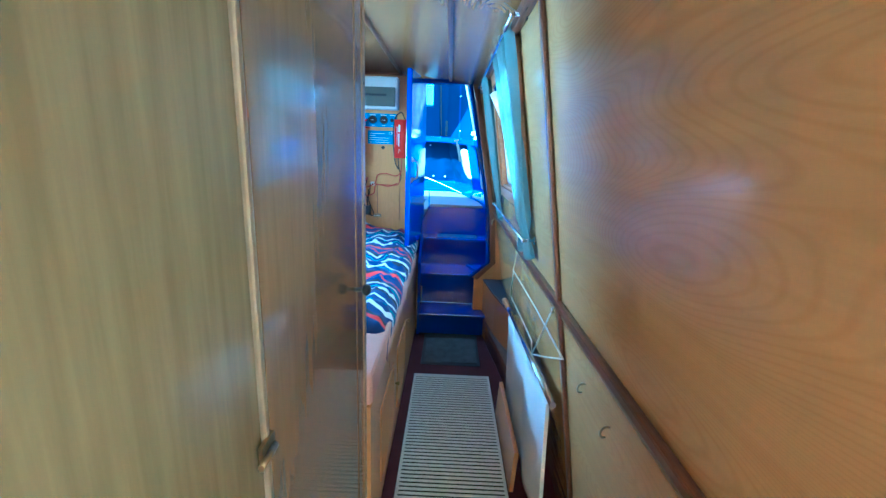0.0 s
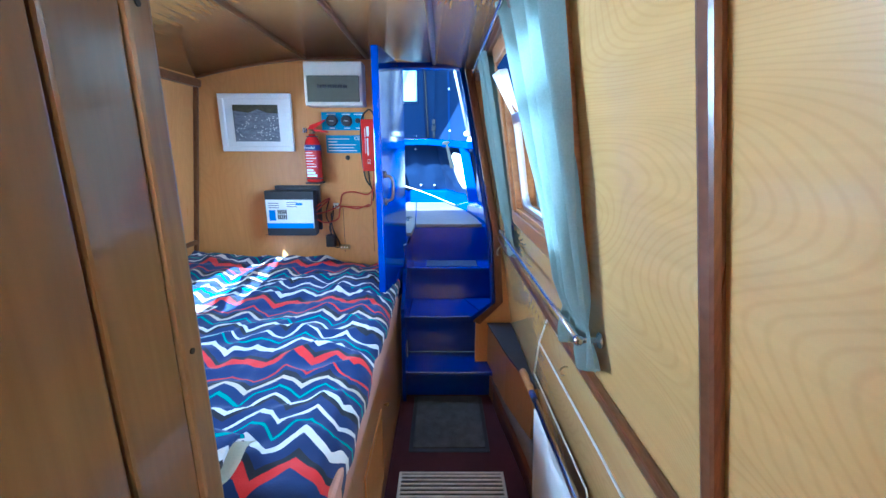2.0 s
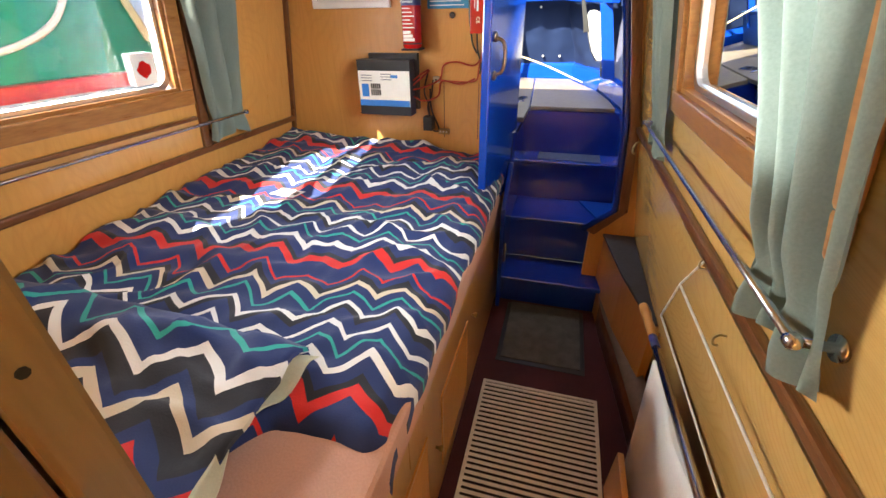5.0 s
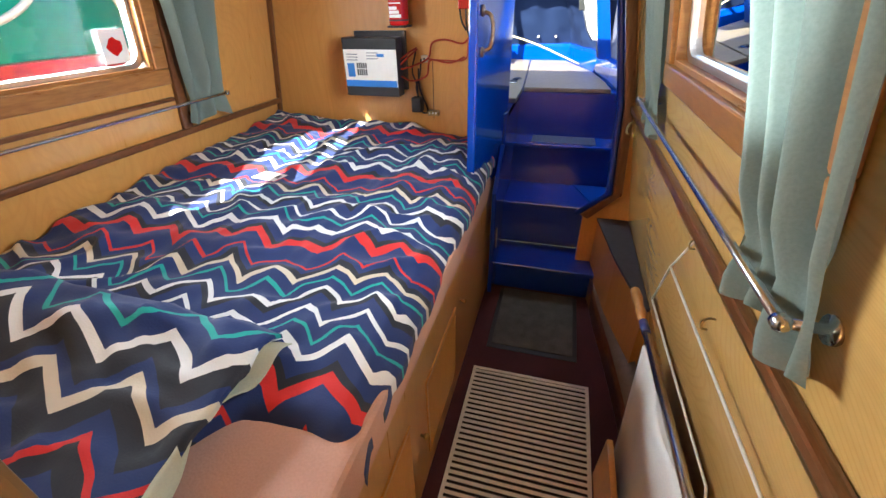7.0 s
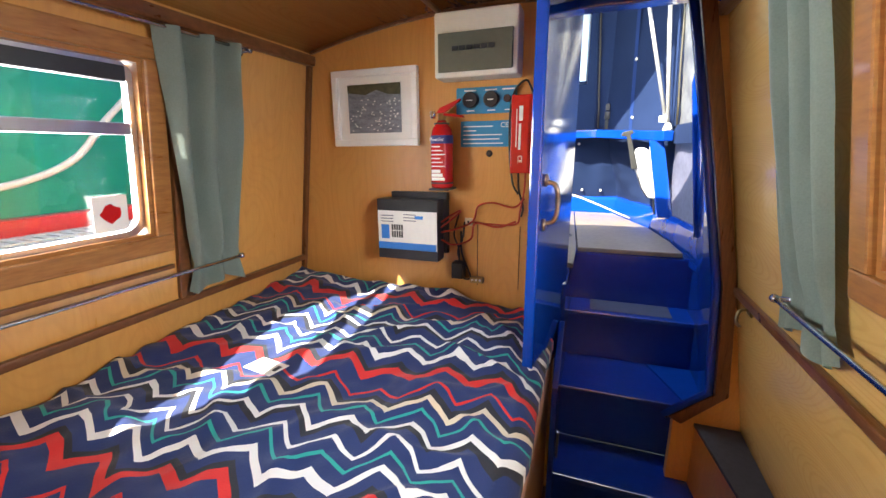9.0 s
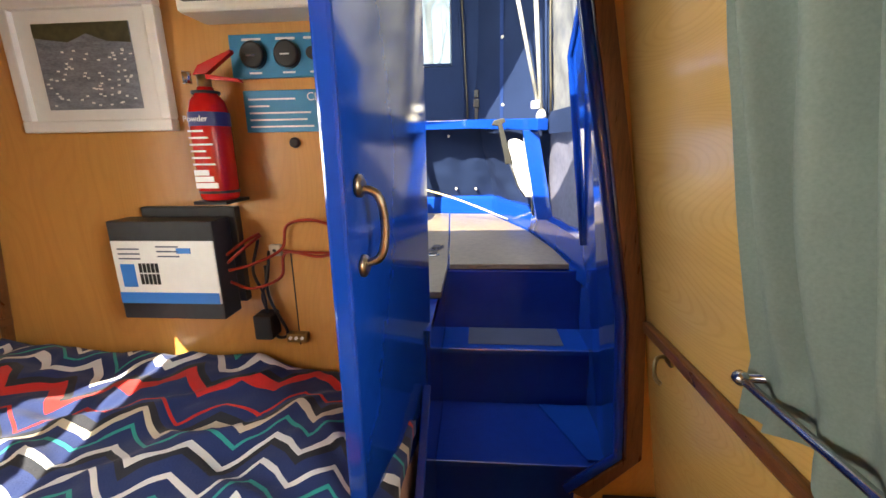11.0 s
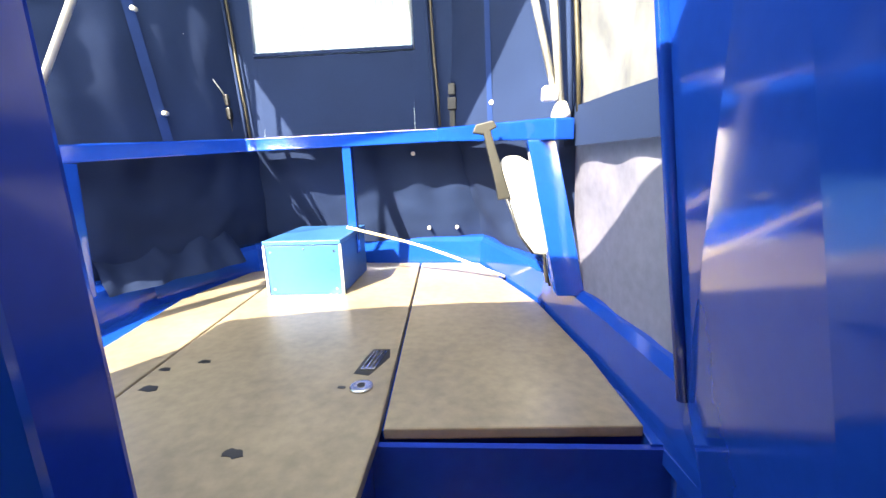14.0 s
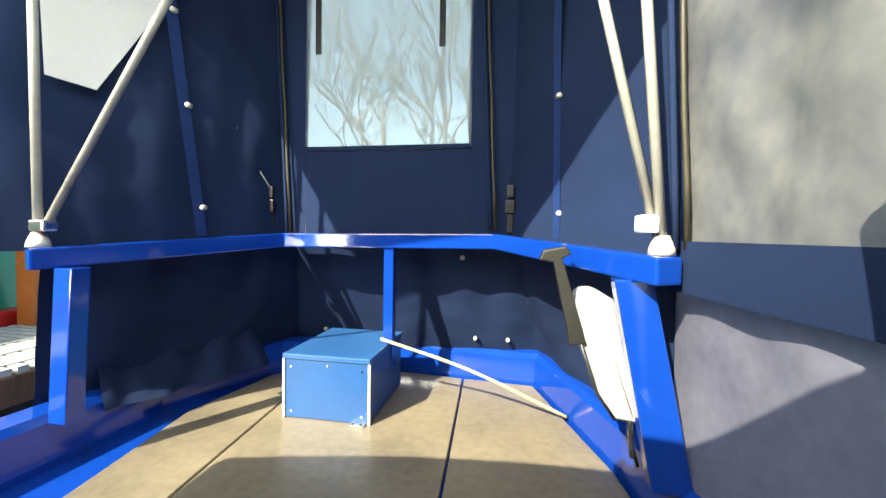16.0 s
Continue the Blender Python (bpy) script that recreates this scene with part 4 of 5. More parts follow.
part("mount", box(B(), -1.108, -0.775, 2.986, 2.998, 1.497, 1.743), WHITE, pic)
LAKE = material("printed_lake_water", (0.24, 0.26, 0.30), 0.5, 0, (0.12, 0.13, 0.16), 30, 0.4, 0.0, (1, 1, 3), 120)
part("photograph", box(B(), -1.063, -0.822, 2.9825, 2.985, 1.523, 1.713), LAKE, pic, "printed photograph")
part("print_foliage", prism(B(), [(-1.063, 2.981, 1.713), (-1.063, 2.981, 1.683), (-0.98, 2.981, 1.672), (-0.93, 2.981, 1.690), (-0.88, 2.981, 1.672), (-0.822, 2.981, 1.668), (-0.822, 2.981, 1.713)], (0, 0.0012, 0)), material("printed_foliage", (0.09, 0.085, 0.04), 0.5, 0, None, 40, 0.5, 0), pic)
bm = B()
for k in range(70):
    a, b = random.uniform(-1.055, -0.83), 1.53 + 0.125 * random.random() ** 1.3
    box(bm, a, a + 0.006, 2.9805, 2.982, b, b + 0.0035)
tagged(part("print_speckle", bm, WHITE, pic), kind="stuff")
fz = thing("fuse_box", "cream consumer unit with smoked flap", "fuse box", (-0.49, 2.96, 1.70))
part("case", bevel(box(B(), -0.645, -0.345, 2.90, 2.999, 1.700, 1.915), 0.010, 3), CREAM, fz)
fl = part("flap", bevel(box(B(), -0.628, -0.362, 2.890, 2.902, 1.718, 1.845), 0.004), GREY_GLASS, fz, "smoked plastic flap")
for k in range(6):
    part("breaker", bevel(box(B(), -0.575 + 0.026 * k, -0.553 + 0.026 * k, 2.886, 2.892, 1.785, 1.80), 0.001, 1), CHARCOAL, fl)
gp = thing("gauge_panel", "blue instrument panel with two round gauges", "panel", (-0.475, 2.99, 1.58))
part("plate", bevel(box(B(), -0.592, -0.362, 2.990, 2.999, 1.583, 1.677), 0.002), CYAN, gp)
for gx, gr in ((-0.535, 0.028), (-0.455, 0.028), (-0.395, 0.013)):
    gg = part("gauge", tube(B(), [(gx, 2.992, 1.632), (gx, 2.978, 1.632), (gx, 2.976, 1.632)], [gr, gr, gr * 0.86], 24), BLACK, gp, "black round gauge")
    if gr > 0.02:
        part("needle", bevel(box(B(), gx - 0.012, gx + 0.010, 2.9735, 2.976, 1.629, 1.632), 0.0005, 1), WHITE, gg)
        part("bezel", tube(B(), [(gx, 2.9905, 1.632), (gx, 2.984, 1.632)], gr + 0.003, 24, False), CHARCOAL, gg)
for gx in (-0.56, -0.48, -0.415):
    part("caption", box(B(), gx, gx + 0.045, 2.9885, 2.99, 1.663, 1.668), WHITE, gp)
    part("caption", box(B(), gx + 0.01, gx + 0.04, 2.9885, 2.99, 1.592, 1.596), WHITE, gp)
lp = thing("data_plate", "blue rating plate with white print", "sign", (-0.475, 2.99, 1.46))
part("plate", bevel(box(B(), -0.575, -0.378, 2.992, 2.999, 1.462, 1.557), 0.002), CYAN, lp)
for k, w in enumerate((0.115, 0.05, 0.15, 0.14, 0.155)):
    part("print_line", box(B(), -0.563, -0.563 + w, 2.9905, 2.992, 1.535 - 0.0155 * k, 1.539 - 0.0155 * k), WHITE, lp)


def lettering(name, body, size, m, mat, parent):
    cu = bpy.data.curves.new(name, "FONT")
    cu.body, cu.size, cu.extrude = body, size, 0.0004
    tmp = bpy.data.objects.new(name, cu)
    me = bpy.data.meshes.new_from_object(tmp)
    bpy.data.objects.remove(tmp)
    me.transform(m)
    me.materials.clear()
    me.materials.append(mat)
    ob = new(name, me)
    ob.parent = parent
    ob.matrix_parent_inverse = Matrix.Translation(-parent.location)
    return ob


lettering("lettering", "CE", 0.026, pose(-0.42, 2.9905, 1.532, 90), WHITE, lp)
ch = thing("battery_charger", "red finned battery charger with black cables", "charger", (-0.33, 2.97, 1.36))
part("case", bevel(box(B(), -0.372, -0.285, 2.945, 2.999, 1.366, 1.638), 0.004), RED, ch)
for k in range(5):
    part("fin", bevel(box(B(), -0.310 + 0.006 * k, -0.307 + 0.006 * k, 2.936, 2.946, 1.370, 1.634), 0.001, 1), RED, ch)
part("print_bar", box(B(), -0.343, -0.330, 2.9435, 2.945, 1.55, 1.60), WHITE, ch)
part("print_bar", box(B(), -0.343, -0.335, 2.9435, 2.945, 1.45, 1.54), WHITE, ch)
part("print_bar", box(B(), -0.353, -0.350, 2.9435, 2.945, 1.46, 1.59), WHITE, ch)
lettering("lettering", "CE", 0.022, Matrix.Translation((-0.343, 2.9435, 1.43)) @ pose(0, 0, 0, 90) @ pose(0, 0, 0, 0, 0, -90), WHITE, ch)
part("cable", tube(B(), curve_pts([(-0.30, 2.985, 1.64), (-0.33, 2.985, 1.69), (-0.375, 2.988, 1.64), (-0.385, 2.988, 1.5), (-0.37, 2.988, 1.34), (-0.345, 2.99, 1.285)], 6), 0.004, 6), BLACK, ch)
part("cable", tube(B(), curve_pts([(-0.345, 2.975, 1.366), (-0.342, 2.985, 1.30), (-0.325, 2.988, 1.24), (-0.33, 2.99, 1.20)], 6), 0.004, 6), BLACK, ch)
part("cable", tube(B(), curve_pts([(-0.318, 2.975, 1.366), (-0.322, 2.985, 1.30), (-0.335, 2.985, 1.22), (-0.35, 2.988, 1.17), (-0.45, 2.988, 1.165), (-0.52, 2.988, 1.17)], 6), 0.0035, 6), RED_CABLE, ch, "red cable")

ex = thing("fire_extinguisher", "red powder fire extinguisher in wall bracket", "extinguisher", (-0.635, 2.93, 1.31))
part("cylinder", tube(B(), [(-0.635, 2.945, z) for z in (1.305, 1.312, 1.32, 1.50, 1.53, 1.55, 1.56)], [0.030, 0.041, 0.043, 0.043, 0.036, 0.02, 0.016], 28), RED, ex)
part("label_band", tube(B(), [(-0.635, 2.945, 1.475), (-0.635, 2.945, 1.505)], 0.0435, 28, False), NAVY_PRINT, ex, "navy label band")
lettering("lettering", "Powder", 0.018, pose(-0.668, 2.8995, 1.484, 90), WHITE, ex)
for k in range(9):
    part("print_line", bevel(box(B(), -0.662, -0.662 + 0.035 + 0.018 * ((k * 7) % 3) / 2, 2.9005, 2.9035, 1.462 - 0.0145 * k - (0.008 if k > 5 else 0), 1.466 - 0.0145 * k), 0.0005, 1), WHITE, ex)
part("valve", tube(B(), [(-0.635, 2.945, 1.555), (-0.635, 2.945, 1.585)], 0.015, 14), BRASS, ex)
part("pressure_gauge", tube(B(), [(-0.66, 2.94, 1.58), (-0.675, 2.93, 1.58)], 0.014, 14), STEEL, ex)
part("lever", bevel(prism(B(), [(-0.655, 2.935, 1.585), (-0.64, 2.935, 1.605), (-0.56, 2.935, 1.635), (-0.56, 2.935, 1.628), (-0.62, 2.935, 1.588)], (0, 0.016, 0)), 0.002), RED, ex)
part("carry_handle", bevel(prism(B(), [(-0.635, 2.935, 1.588), (-0.55, 2.935, 1.575), (-0.545, 2.935, 1.567), (-0.64, 2.935, 1.578)], (0, 0.016, 0)), 0.002), RED, ex)
part("bracket", bevel(box(B(), -0.675, -0.595, 2.90, 2.999, 1.300, 1.308), 0.002), BLACK, ex)
for k, zz in enumerate((1.545, 1.325)):
    part("strap", tube(B(), [(-0.635, 2.945, zz), (-0.635, 2.945, zz + 0.006)], 0.030 if k == 0 else 0.044, 24, False), BLACK, ex)

iv = thing("inverter", "charcoal inverter with white and blue label", "inverter", (-0.77, 2.95, 1.02))
part("back_plate", bevel(box(B(), -0.875, -0.625, 2.975, 2.999, 1.035, 1.285), 0.003), CHARCOAL, iv)
part("case", bevel(box(B(), -0.905, -0.640, 2.90, 2.972, 1.015, 1.262), 0.004), CHARCOAL, iv)
lb = part("label_panel", box(B(), -0.9, -0.642, 2.8965, 2.90, 1.058, 1.215), WHITE, iv, "white printed label panel")
part("blue_band", box(B(), -0.9, -0.645, 2.8950, 2.8965, 1.058, 1.086), SKYBLUE, lb)
part("blue_block", box(B(), -0.885, -0.850, 2.8950, 2.8965, 1.100, 1.158), SKYBLUE, lb)
part("blue_logo", box(B(), -0.735, -0.700, 2.8950, 2.8965, 1.185, 1.198), SKYBLUE, lb)
for k in range(5):
    part("vent_slot", box(B(), -0.838 + 0.0105 * k, -0.831 + 0.0105 * k, 2.8950, 2.8965, 1.107, 1.133), BLACK, lb)
    part("vent_slot", box(B(), -0.838 + 0.0105 * k, -0.831 + 0.0105 * k, 2.8950, 2.8965, 1.137, 1.160), BLACK, lb)
for k in range(6):
    part("print_line", box(B(), -0.885 + 0.1 * (k % 2), -0.83 + 0.1 * (k % 2), 2.8950, 2.8965, 1.170 + 0.006 * k, 1.173 + 0.006 * k), GREY_PAINT, lb)
for a in (((-0.64, 2.94, 1.17), (-0.60, 2.95, 1.20), (-0.575, 2.985, 1.215)), ((-0.64, 2.94, 1.15), (-0.60, 2.93, 1.18), (-0.572, 2.985, 1.21)), ((-0.64, 2.94, 1.13), (-0.58, 2.95, 1.145), (-0.52, 2.985, 1.175), (-0.50, 2.985, 1.235), (-0.44, 2.985, 1.25), (-0.36, 2.985, 1.235), (-0.32, 2.985, 1.27)), ((-0.64, 2.94, 1.10), (-0.59, 2.95, 1.08), (-0.53, 2.985, 1.10), (-0.51, 2.985, 1.165), (-0.42, 2.985, 1.155), (-0.35, 2.985, 1.18))):
    part("cable", tube(B(), curve_pts(a, 7), 0.004, 7), RED_CABLE, iv, "red power cable")
for a in (((-0.58, 2.985, 1.20), (-0.595, 2.97, 1.12), (-0.575, 2.97, 1.06), (-0.575, 2.975, 1.0)), ((-0.555, 2.985, 1.17), (-0.56, 2.97, 1.10), (-0.58, 2.972, 1.05), (-0.57, 2.975, 1.0)), ((-0.565, 2.975, 0.95), (-0.55, 2.98, 0.93), (-0.53, 2.985, 0.945), (-0.565, 2.98, 1.04), (-0.57, 2.985, 1.13))):
    part("cable", tube(B(), curve_pts(a, 7), 0.004, 6), BLACK, iv)
pb = thing("power_adapter", "black plug-in power adapter on cable", "adapter", (-0.575, 2.98, 0.94))
part("body", bevel(box(B(), -0.600, -0.552, 2.945, 2.999, 0.938, 1.005), 0.006), BLACK, pb)
tm = thing("terminal_block", "brass and white cable terminal", "terminal", (-0.5, 2.98, 0.92))
part("block", bevel(box(B(), -0.53, -0.475, 2.975, 2.999, 0.918, 0.942), 0.003), BRASS, tm)
for k in range(3):
    part("screw", tube(B(), [(-0.518 + 0.016 * k, 2.975, 0.932), (-0.518 + 0.016 * k, 2.970, 0.932)], 0.0045, 8), WHITE, tm)
jn = thing("junction", "small cream cable clip plate", "clip", (-0.54, 2.99, 1.17))
part("plate", bevel(box(B(), -0.555, -0.525, 2.985, 2.999, 1.155, 1.185), 0.003), CREAM, jn)
part("hole", tube(B(), [(-0.54, 2.985, 1.17), (-0.54, 2.984, 1.17)], 0.005, 8), BLACK, jn)
solid("cable_grommet", tube(B(), [(-0.462, 2.999, 1.437), (-0.462, 2.992, 1.437), (-0.462, 2.990, 1.437)], [0.013, 0.012, 0.008], 14), BLACK, "black rubber cable grommet", "grommet")
hn = thing("access_panel", "inset access panel outlined in bulkhead", "panel", (-0.4, 2.998, 0.9))
for a in ((-0.505, 0.90, 1.16), (-0.335, 0.90, 1.16)):
    part("joint", box(B(), a[0], a[0] + 0.0025, 2.9975, 2.9995, a[1], a[2]), BLACK, hn)
part("joint", box(B(), -0.96, -0.70, 2.9975, 2.9995, 1.000, 1.0022), BLACK, hn)

cl = thing("ceiling_lamp", "round ceiling lamp with chrome ring", "lamp", (-0.48, 1.93, 1.94))
part("base", tube(B(), [(-0.48, 1.93, 1.955), (-0.48, 1.93, 1.93), (-0.48, 1.93, 1.925)], [0.055, 0.055, 0.05], 28), WHITE, cl)
part("ring", tube(B(), [(-0.48, 1.93, 1.932), (-0.48, 1.93, 1.921)], 0.062, 28), STEEL, cl, "chrome ring")
part("lens", tube(B(), [(-0.48, 1.93, 1.921), (-0.48, 1.93, 1.908), (-0.48, 1.93, 1.899)], [0.052, 0.045, 0.02], 28), LENS, cl, "ribbed glass lens")


# ---- curtains and rods ----
def curtain(name, warp, top0, top1, bot0, bot1, z0, z1, s, folds, label, tuck=0.1, seed=0.0, bow=0.0):
    """A gathered cloth from z1 down to z0; y runs top0..top1 above and bot0..bot1 at the rod, flaring below it."""
    c = thing(name, label, "curtain", (0, 0, 0))
    zr = z0 + tuck

    def fn(u, v):
        z = z0 + (z1 - z0) * v + (0.018 * math.sin(u * folds * 3.1 + seed) if v < 0.12 else 0) * (1 - v / 0.12)
        k = max(0.0, (z - zr) / (z1 - zr)) ** 0.8
        a, b = bot0 + (top0 - bot0) * k, bot1 + (top1 - bot1) * k
        if z < zr:
            e = (zr - z) / tuck
            a, b = a - 0.025 * e * (1 if a < b else -1), b + 0.025 * e * (1 if a < b else -1)
        if warp is star:
            a, b = a - 0.1 * bow * math.sin(math.pi * k), b - bow * math.sin(math.pi * k)
        y = a + (b - a) * u + 0.012 * noise2(u, z, 4, seed)
        ph = 2 * math.pi * folds * u + 1.2 * noise2(u * 2, z, 2, seed)
        amp = (0.018 + 0.010 * k) * (1 if warp is star else 1.2) + 0.010 * noise2(u, z, 3, seed + 5)
        pinch = 0.35 + 0.65 * min(1.0, abs(z - zr) / 0.06)
        return warp(Vector((max(0.004, s + 0.012 + amp * pinch * math.sin(ph)), y, z)))
    part("cloth", sheet(B(), fn, 72, 60), CURTAIN, c)

    def hem(u, v):
        p = fn(u, 1 - 0.04 * v)
        return p + Vector((-0.003 if warp is star else 0.003, 0, 0))
    part("heading", sheet(B(), hem, 72, 2), CURTAIN, c)
    return c


curtain("curtain", star, 1.44, 2.02, 1.415, 1.61, 1.045, 1.865, 0.014, 4.0, "mint green curtain tucked behind steel rod", 0.08, 1.0, 0.07)
curtain("curtain", star, 2.34, 2.62, 2.33, 2.545, 1.045, 1.84, 0.014, 3.0, "mint green curtain tucked behind steel rod", 0.09, 2.0)
curtain("curtain", port, 2.30, 2.60, 2.38, 2.57, 0.995, 1.79, 0.030, 2.6, "mint green curtain beside the window", 0.09, 3.0)


def rod(warp, y0, y1, z, s, label):
    r = thing("curtain_rod", label, "curtain rod", (0, 0, 0))
    part("bar", tube(B(), [warp(Vector((s, y0 + (y1 - y0) * k / 6, z))) for k in range(7)], 0.006, 10), STEEL, r)
    for y in (y0, y1):
        part("bracket", tube(B(), [warp(Vector((0, y, z))), warp(Vector((0.006, y, z))), warp(Vector((0.0065, y, z))), warp(Vector((s, y, z)))], [0.016, 0.016, 0.006, 0.006], 12), STEEL, r)
        part("finial", tube(B(), [warp(Vector((s, y - 0.01, z))), warp(Vector((s, y - 0.004, z))), warp(Vector((s, y + 0.006, z))), warp(Vector((s, y + 0.01, z)))], [0.004, 0.010, 0.010, 0.004], 10), STEEL, r)
    return r


rod(star, 1.43, 2.535, 1.11, 0.046, "steel rod holding the curtain foot")
rod(star, 1.29, 2.76, 1.845, 0.05, "steel curtain rod at window head")
rod(port, 1.15, 2.56, 1.075, 0.06, "steel rod holding the curtain foot")
rod(port, 1.15, 2.62, 1.785, 0.05, "steel curtain rod at window head")
sk = thing("window_sticker", "white card with red flower on window", "sticker", (-1.33, 2.19, 1.24))
part("card", box(B(), 0.0, 0.002, 2.135, 2.225, 1.235, 1.335, lambda c: port(Vector((c.x - 0.02, c.y, c.z)))), WHITE, sk)
part("flower", prism(B(), [port(Vector((-0.0172, 2.18 + 0.026 * (1 + 0.14 * math.sin(k * 2.3)) * math.cos(k * 0.524), 1.285 + 0.026 * (1 + 0.14 * math.sin(k * 2.3)) * math.sin(k * 0.524)))) for k in range(12)], (0.0015, 0, 0)), RED, sk)

# ---- floor things ----
rug = thing("striped_rug", "ribbed black and off-white striped runner", "rug", (0.1, 1.8, 0))
part("backing", bevel(box(B(), -0.13, 0.345, 1.30, 2.29, 0.0005, 0.006), 0.002, 1), RUG_DARK, rug)
bm = B()
for k in range(42):
    y = 1.315 + 0.0232 * k
    box(bm, -0.125, 0.34, y, y + 0.0108, 0.006, 0.0105)
tagged(part("rib", bm, RUG_LIGHT, rug, "off-white raised ribs"), kind="stuff")
bm = B()
for a in ((-0.135, -0.122, 1.295, 2.295), (0.337, 0.35, 1.295, 2.295), (-0.122, 0.337, 1.295, 1.306), (-0.122, 0.337, 2.284, 2.295)):
    box(bm, a[0], a[1], a[2], a[3], 0.001, 0.011)
part("binding", bm, RUG_LIGHT, rug)
mat = thing("doormat", "grey pile doormat with dark rubber edge", "doormat", (0.1, 2.75, 0))
part("rubber_edge", bevel(box(B(), -0.105, 0.305, 2.43, 2.90, 0.0005, 0.005), 0.002, 1), BLACK, mat)
part("carpet", bevel(box(B(), -0.085, 0.285, 2.455, 2.90, 0.005, 0.011), 0.003), CARPET, mat)
sh = thing("side_step", "veneered side locker with grey lined top", "locker", (0.43, 2.7, 0))
part("body", prism(B(), [(0.345, 2.995, 0), (0.50, 2.995, 0), (0.50, 2.30, 0), (0.47, 2.30, 0), (0.40, 2.62, 0)], (0, 0, 0.44)), OAK, sh)
part("lined_top", bevel(prism(B(), [(0.338, 2.995, 0.441), (0.485, 2.995, 0.441), (0.485, 2.30, 0.441), (0.465, 2.29, 0.441), (0.393, 2.62, 0.441)], (0, 0, 0.014)), 0.003), SHELF_MAT, sh, "dark grey lining")
fa = thing("hull_fairing", "curved grey-topped fairing along the floor", "fairing", (0.4, 2.4, 0))
fp = curve_pts([(0.36, 3.0, 0), (0.375, 2.75, 0), (0.42, 2.42, 0), (0.455, 2.10, 0), (0.47, 1.75, 0)], 6)
part("face", sheet(B(), lambda u, v: (fp[round(u * (len(fp) - 1))].x, fp[round(u * (len(fp) - 1))].y, 0.14 * v), len(fp) - 1, 1, (0.03, 0, 0)), TRIM, fa)
part("cap", sheet(B(), lambda u, v: (fp[round(u * (len(fp) - 1))].x - 0.004 + 0.06 * v, fp[round(u * (len(fp) - 1))].y, 0.141 + 0.05 * v), len(fp) - 1, 1, (0, 0, 0.008)), FAIR, fa, "worn grey cap")
solid("wood_block", bevel(prism(B(), [(0.355, 1.93, 0.0), (0.375, 1.93, 0.0), (0.385, 1.93, 0.20), (0.365, 1.93, 0.20)], (0, -0.55, 0)), 0.004), OAK, "plain wooden board standing by the hull", "board")

br = thing("roller_screen", "rolled white cloth on steel tube with turned handle", "screen", (0.41, 1.6, 0.6))
part("tube", tube(B(), [(0.41, 1.085, 0.636), (0.408, 2.02, 0.577)], 0.011, 12), STEEL, br)
part("band", tube(B(), [(0.408, 2.02, 0.577), (0.408, 2.075, 0.5735)], 0.0125, 12), NAVY_PRINT, br, "navy collar")
part("grip", tube(B(), [(0.408, 2.075, 0.5735), (0.408, 2.12, 0.571), (0.408, 2.16, 0.568), (0.408, 2.20, 0.566), (0.407, 2.245, 0.563), (0.407, 2.255, 0.562)], [0.013, 0.016, 0.013, 0.017, 0.015, 0.006], 14), BROOM, br, "turned wooden handle")
part("cloth", sheet(B(), lambda u, v: (0.395 + 0.02 * v + 0.008 * math.sin(16 * u), 1.11 + 0.86 * u, 0.625 - 0.05 * u - 0.54 * v), 40, 12, (0.012, 0, 0)), CLOTH, br, "white cotton cloth")
cd = thing("cord_net", "white cord loops hung on brass hooks", "cord", (0.41, 1.7, 0.9))
for a in (((0.39, 1.86, 0.971), (0.40, 1.98, 0.83), (0.42, 2.10, 0.64)), ((0.40, 1.98, 0.83), (0.405, 1.43, 0.839), (0.405, 1.02, 0.838)), ((0.42, 2.10, 0.64), (0.43, 1.547, 0.64), (0.425, 1.50, 0.60)), ((0.39, 1.13, 0.96), (0.41, 1.30, 0.80), (0.425, 1.50, 0.60)), ((0.425, 1.50, 0.60), (0.42, 1.25, 0.72), (0.405, 1.02, 0.838))):
    part("strand", tube(B(), a, 0.003, 6), ROPE, cd)
for y, z in ((1.86, 0.975), (1.13, 0.965), (0.868, 0.85), (0.70, 0.847), (1.72, 0.885)):
    x = RX(z)
    h = thing("cup_hook", "small brass cup hook in cabin side", "hook", (x, y, z))
    part("shank", tube(B(), curve_pts([(x, y, z), (x - 0.012, y, z), (x - 0.022, y - 0.004, z - 0.008), (x - 0.02, y - 0.006, z - 0.02), (x - 0.01, y - 0.004, z - 0.022)], 4), 0.0022, 6), BRASS, h)

dh = thing("cabin_hook", "worn brass cabin hook hanging on its plate", "hook", (0.40, 2.865, 0.965))
part("plate", bevel(box(B(), 0.0, 0.006, 2.845, 2.885, 0.945, 0.972, star), 0.002), BRASS, dh)
part("arm", tube(B(), curve_pts([(0.396, 2.865, 0.962), (0.378, 2.862, 0.958), (0.366, 2.845, 0.945), (0.362, 2.825, 0.93), (0.368, 2.812, 0.925)], 4), 0.0045, 8), BRASS, dh)
cardn = thing("card", "small white card lying on the duvet", "card", (-0.947, 2.279, 0.85))
part("sheet", prism(B(), [(x, y, duvet_z(-0.947, 2.279) + 0.012) for x, y in ((-1.01, 2.25), (-0.90, 2.235), (-0.885, 2.30), (-0.995, 2.315))], (0, 0, 0.002)), WHITE, cardn)
part("print_mark", prism(B(), [(x, y, duvet_z(-0.947, 2.279) + 0.0142) for x, y in ((-0.915, 2.26), (-0.900, 2.258), (-0.897, 2.285), (-0.912, 2.288))], (0, 0, 0.0006)), CHARCOAL, cardn, "dark printed mark")

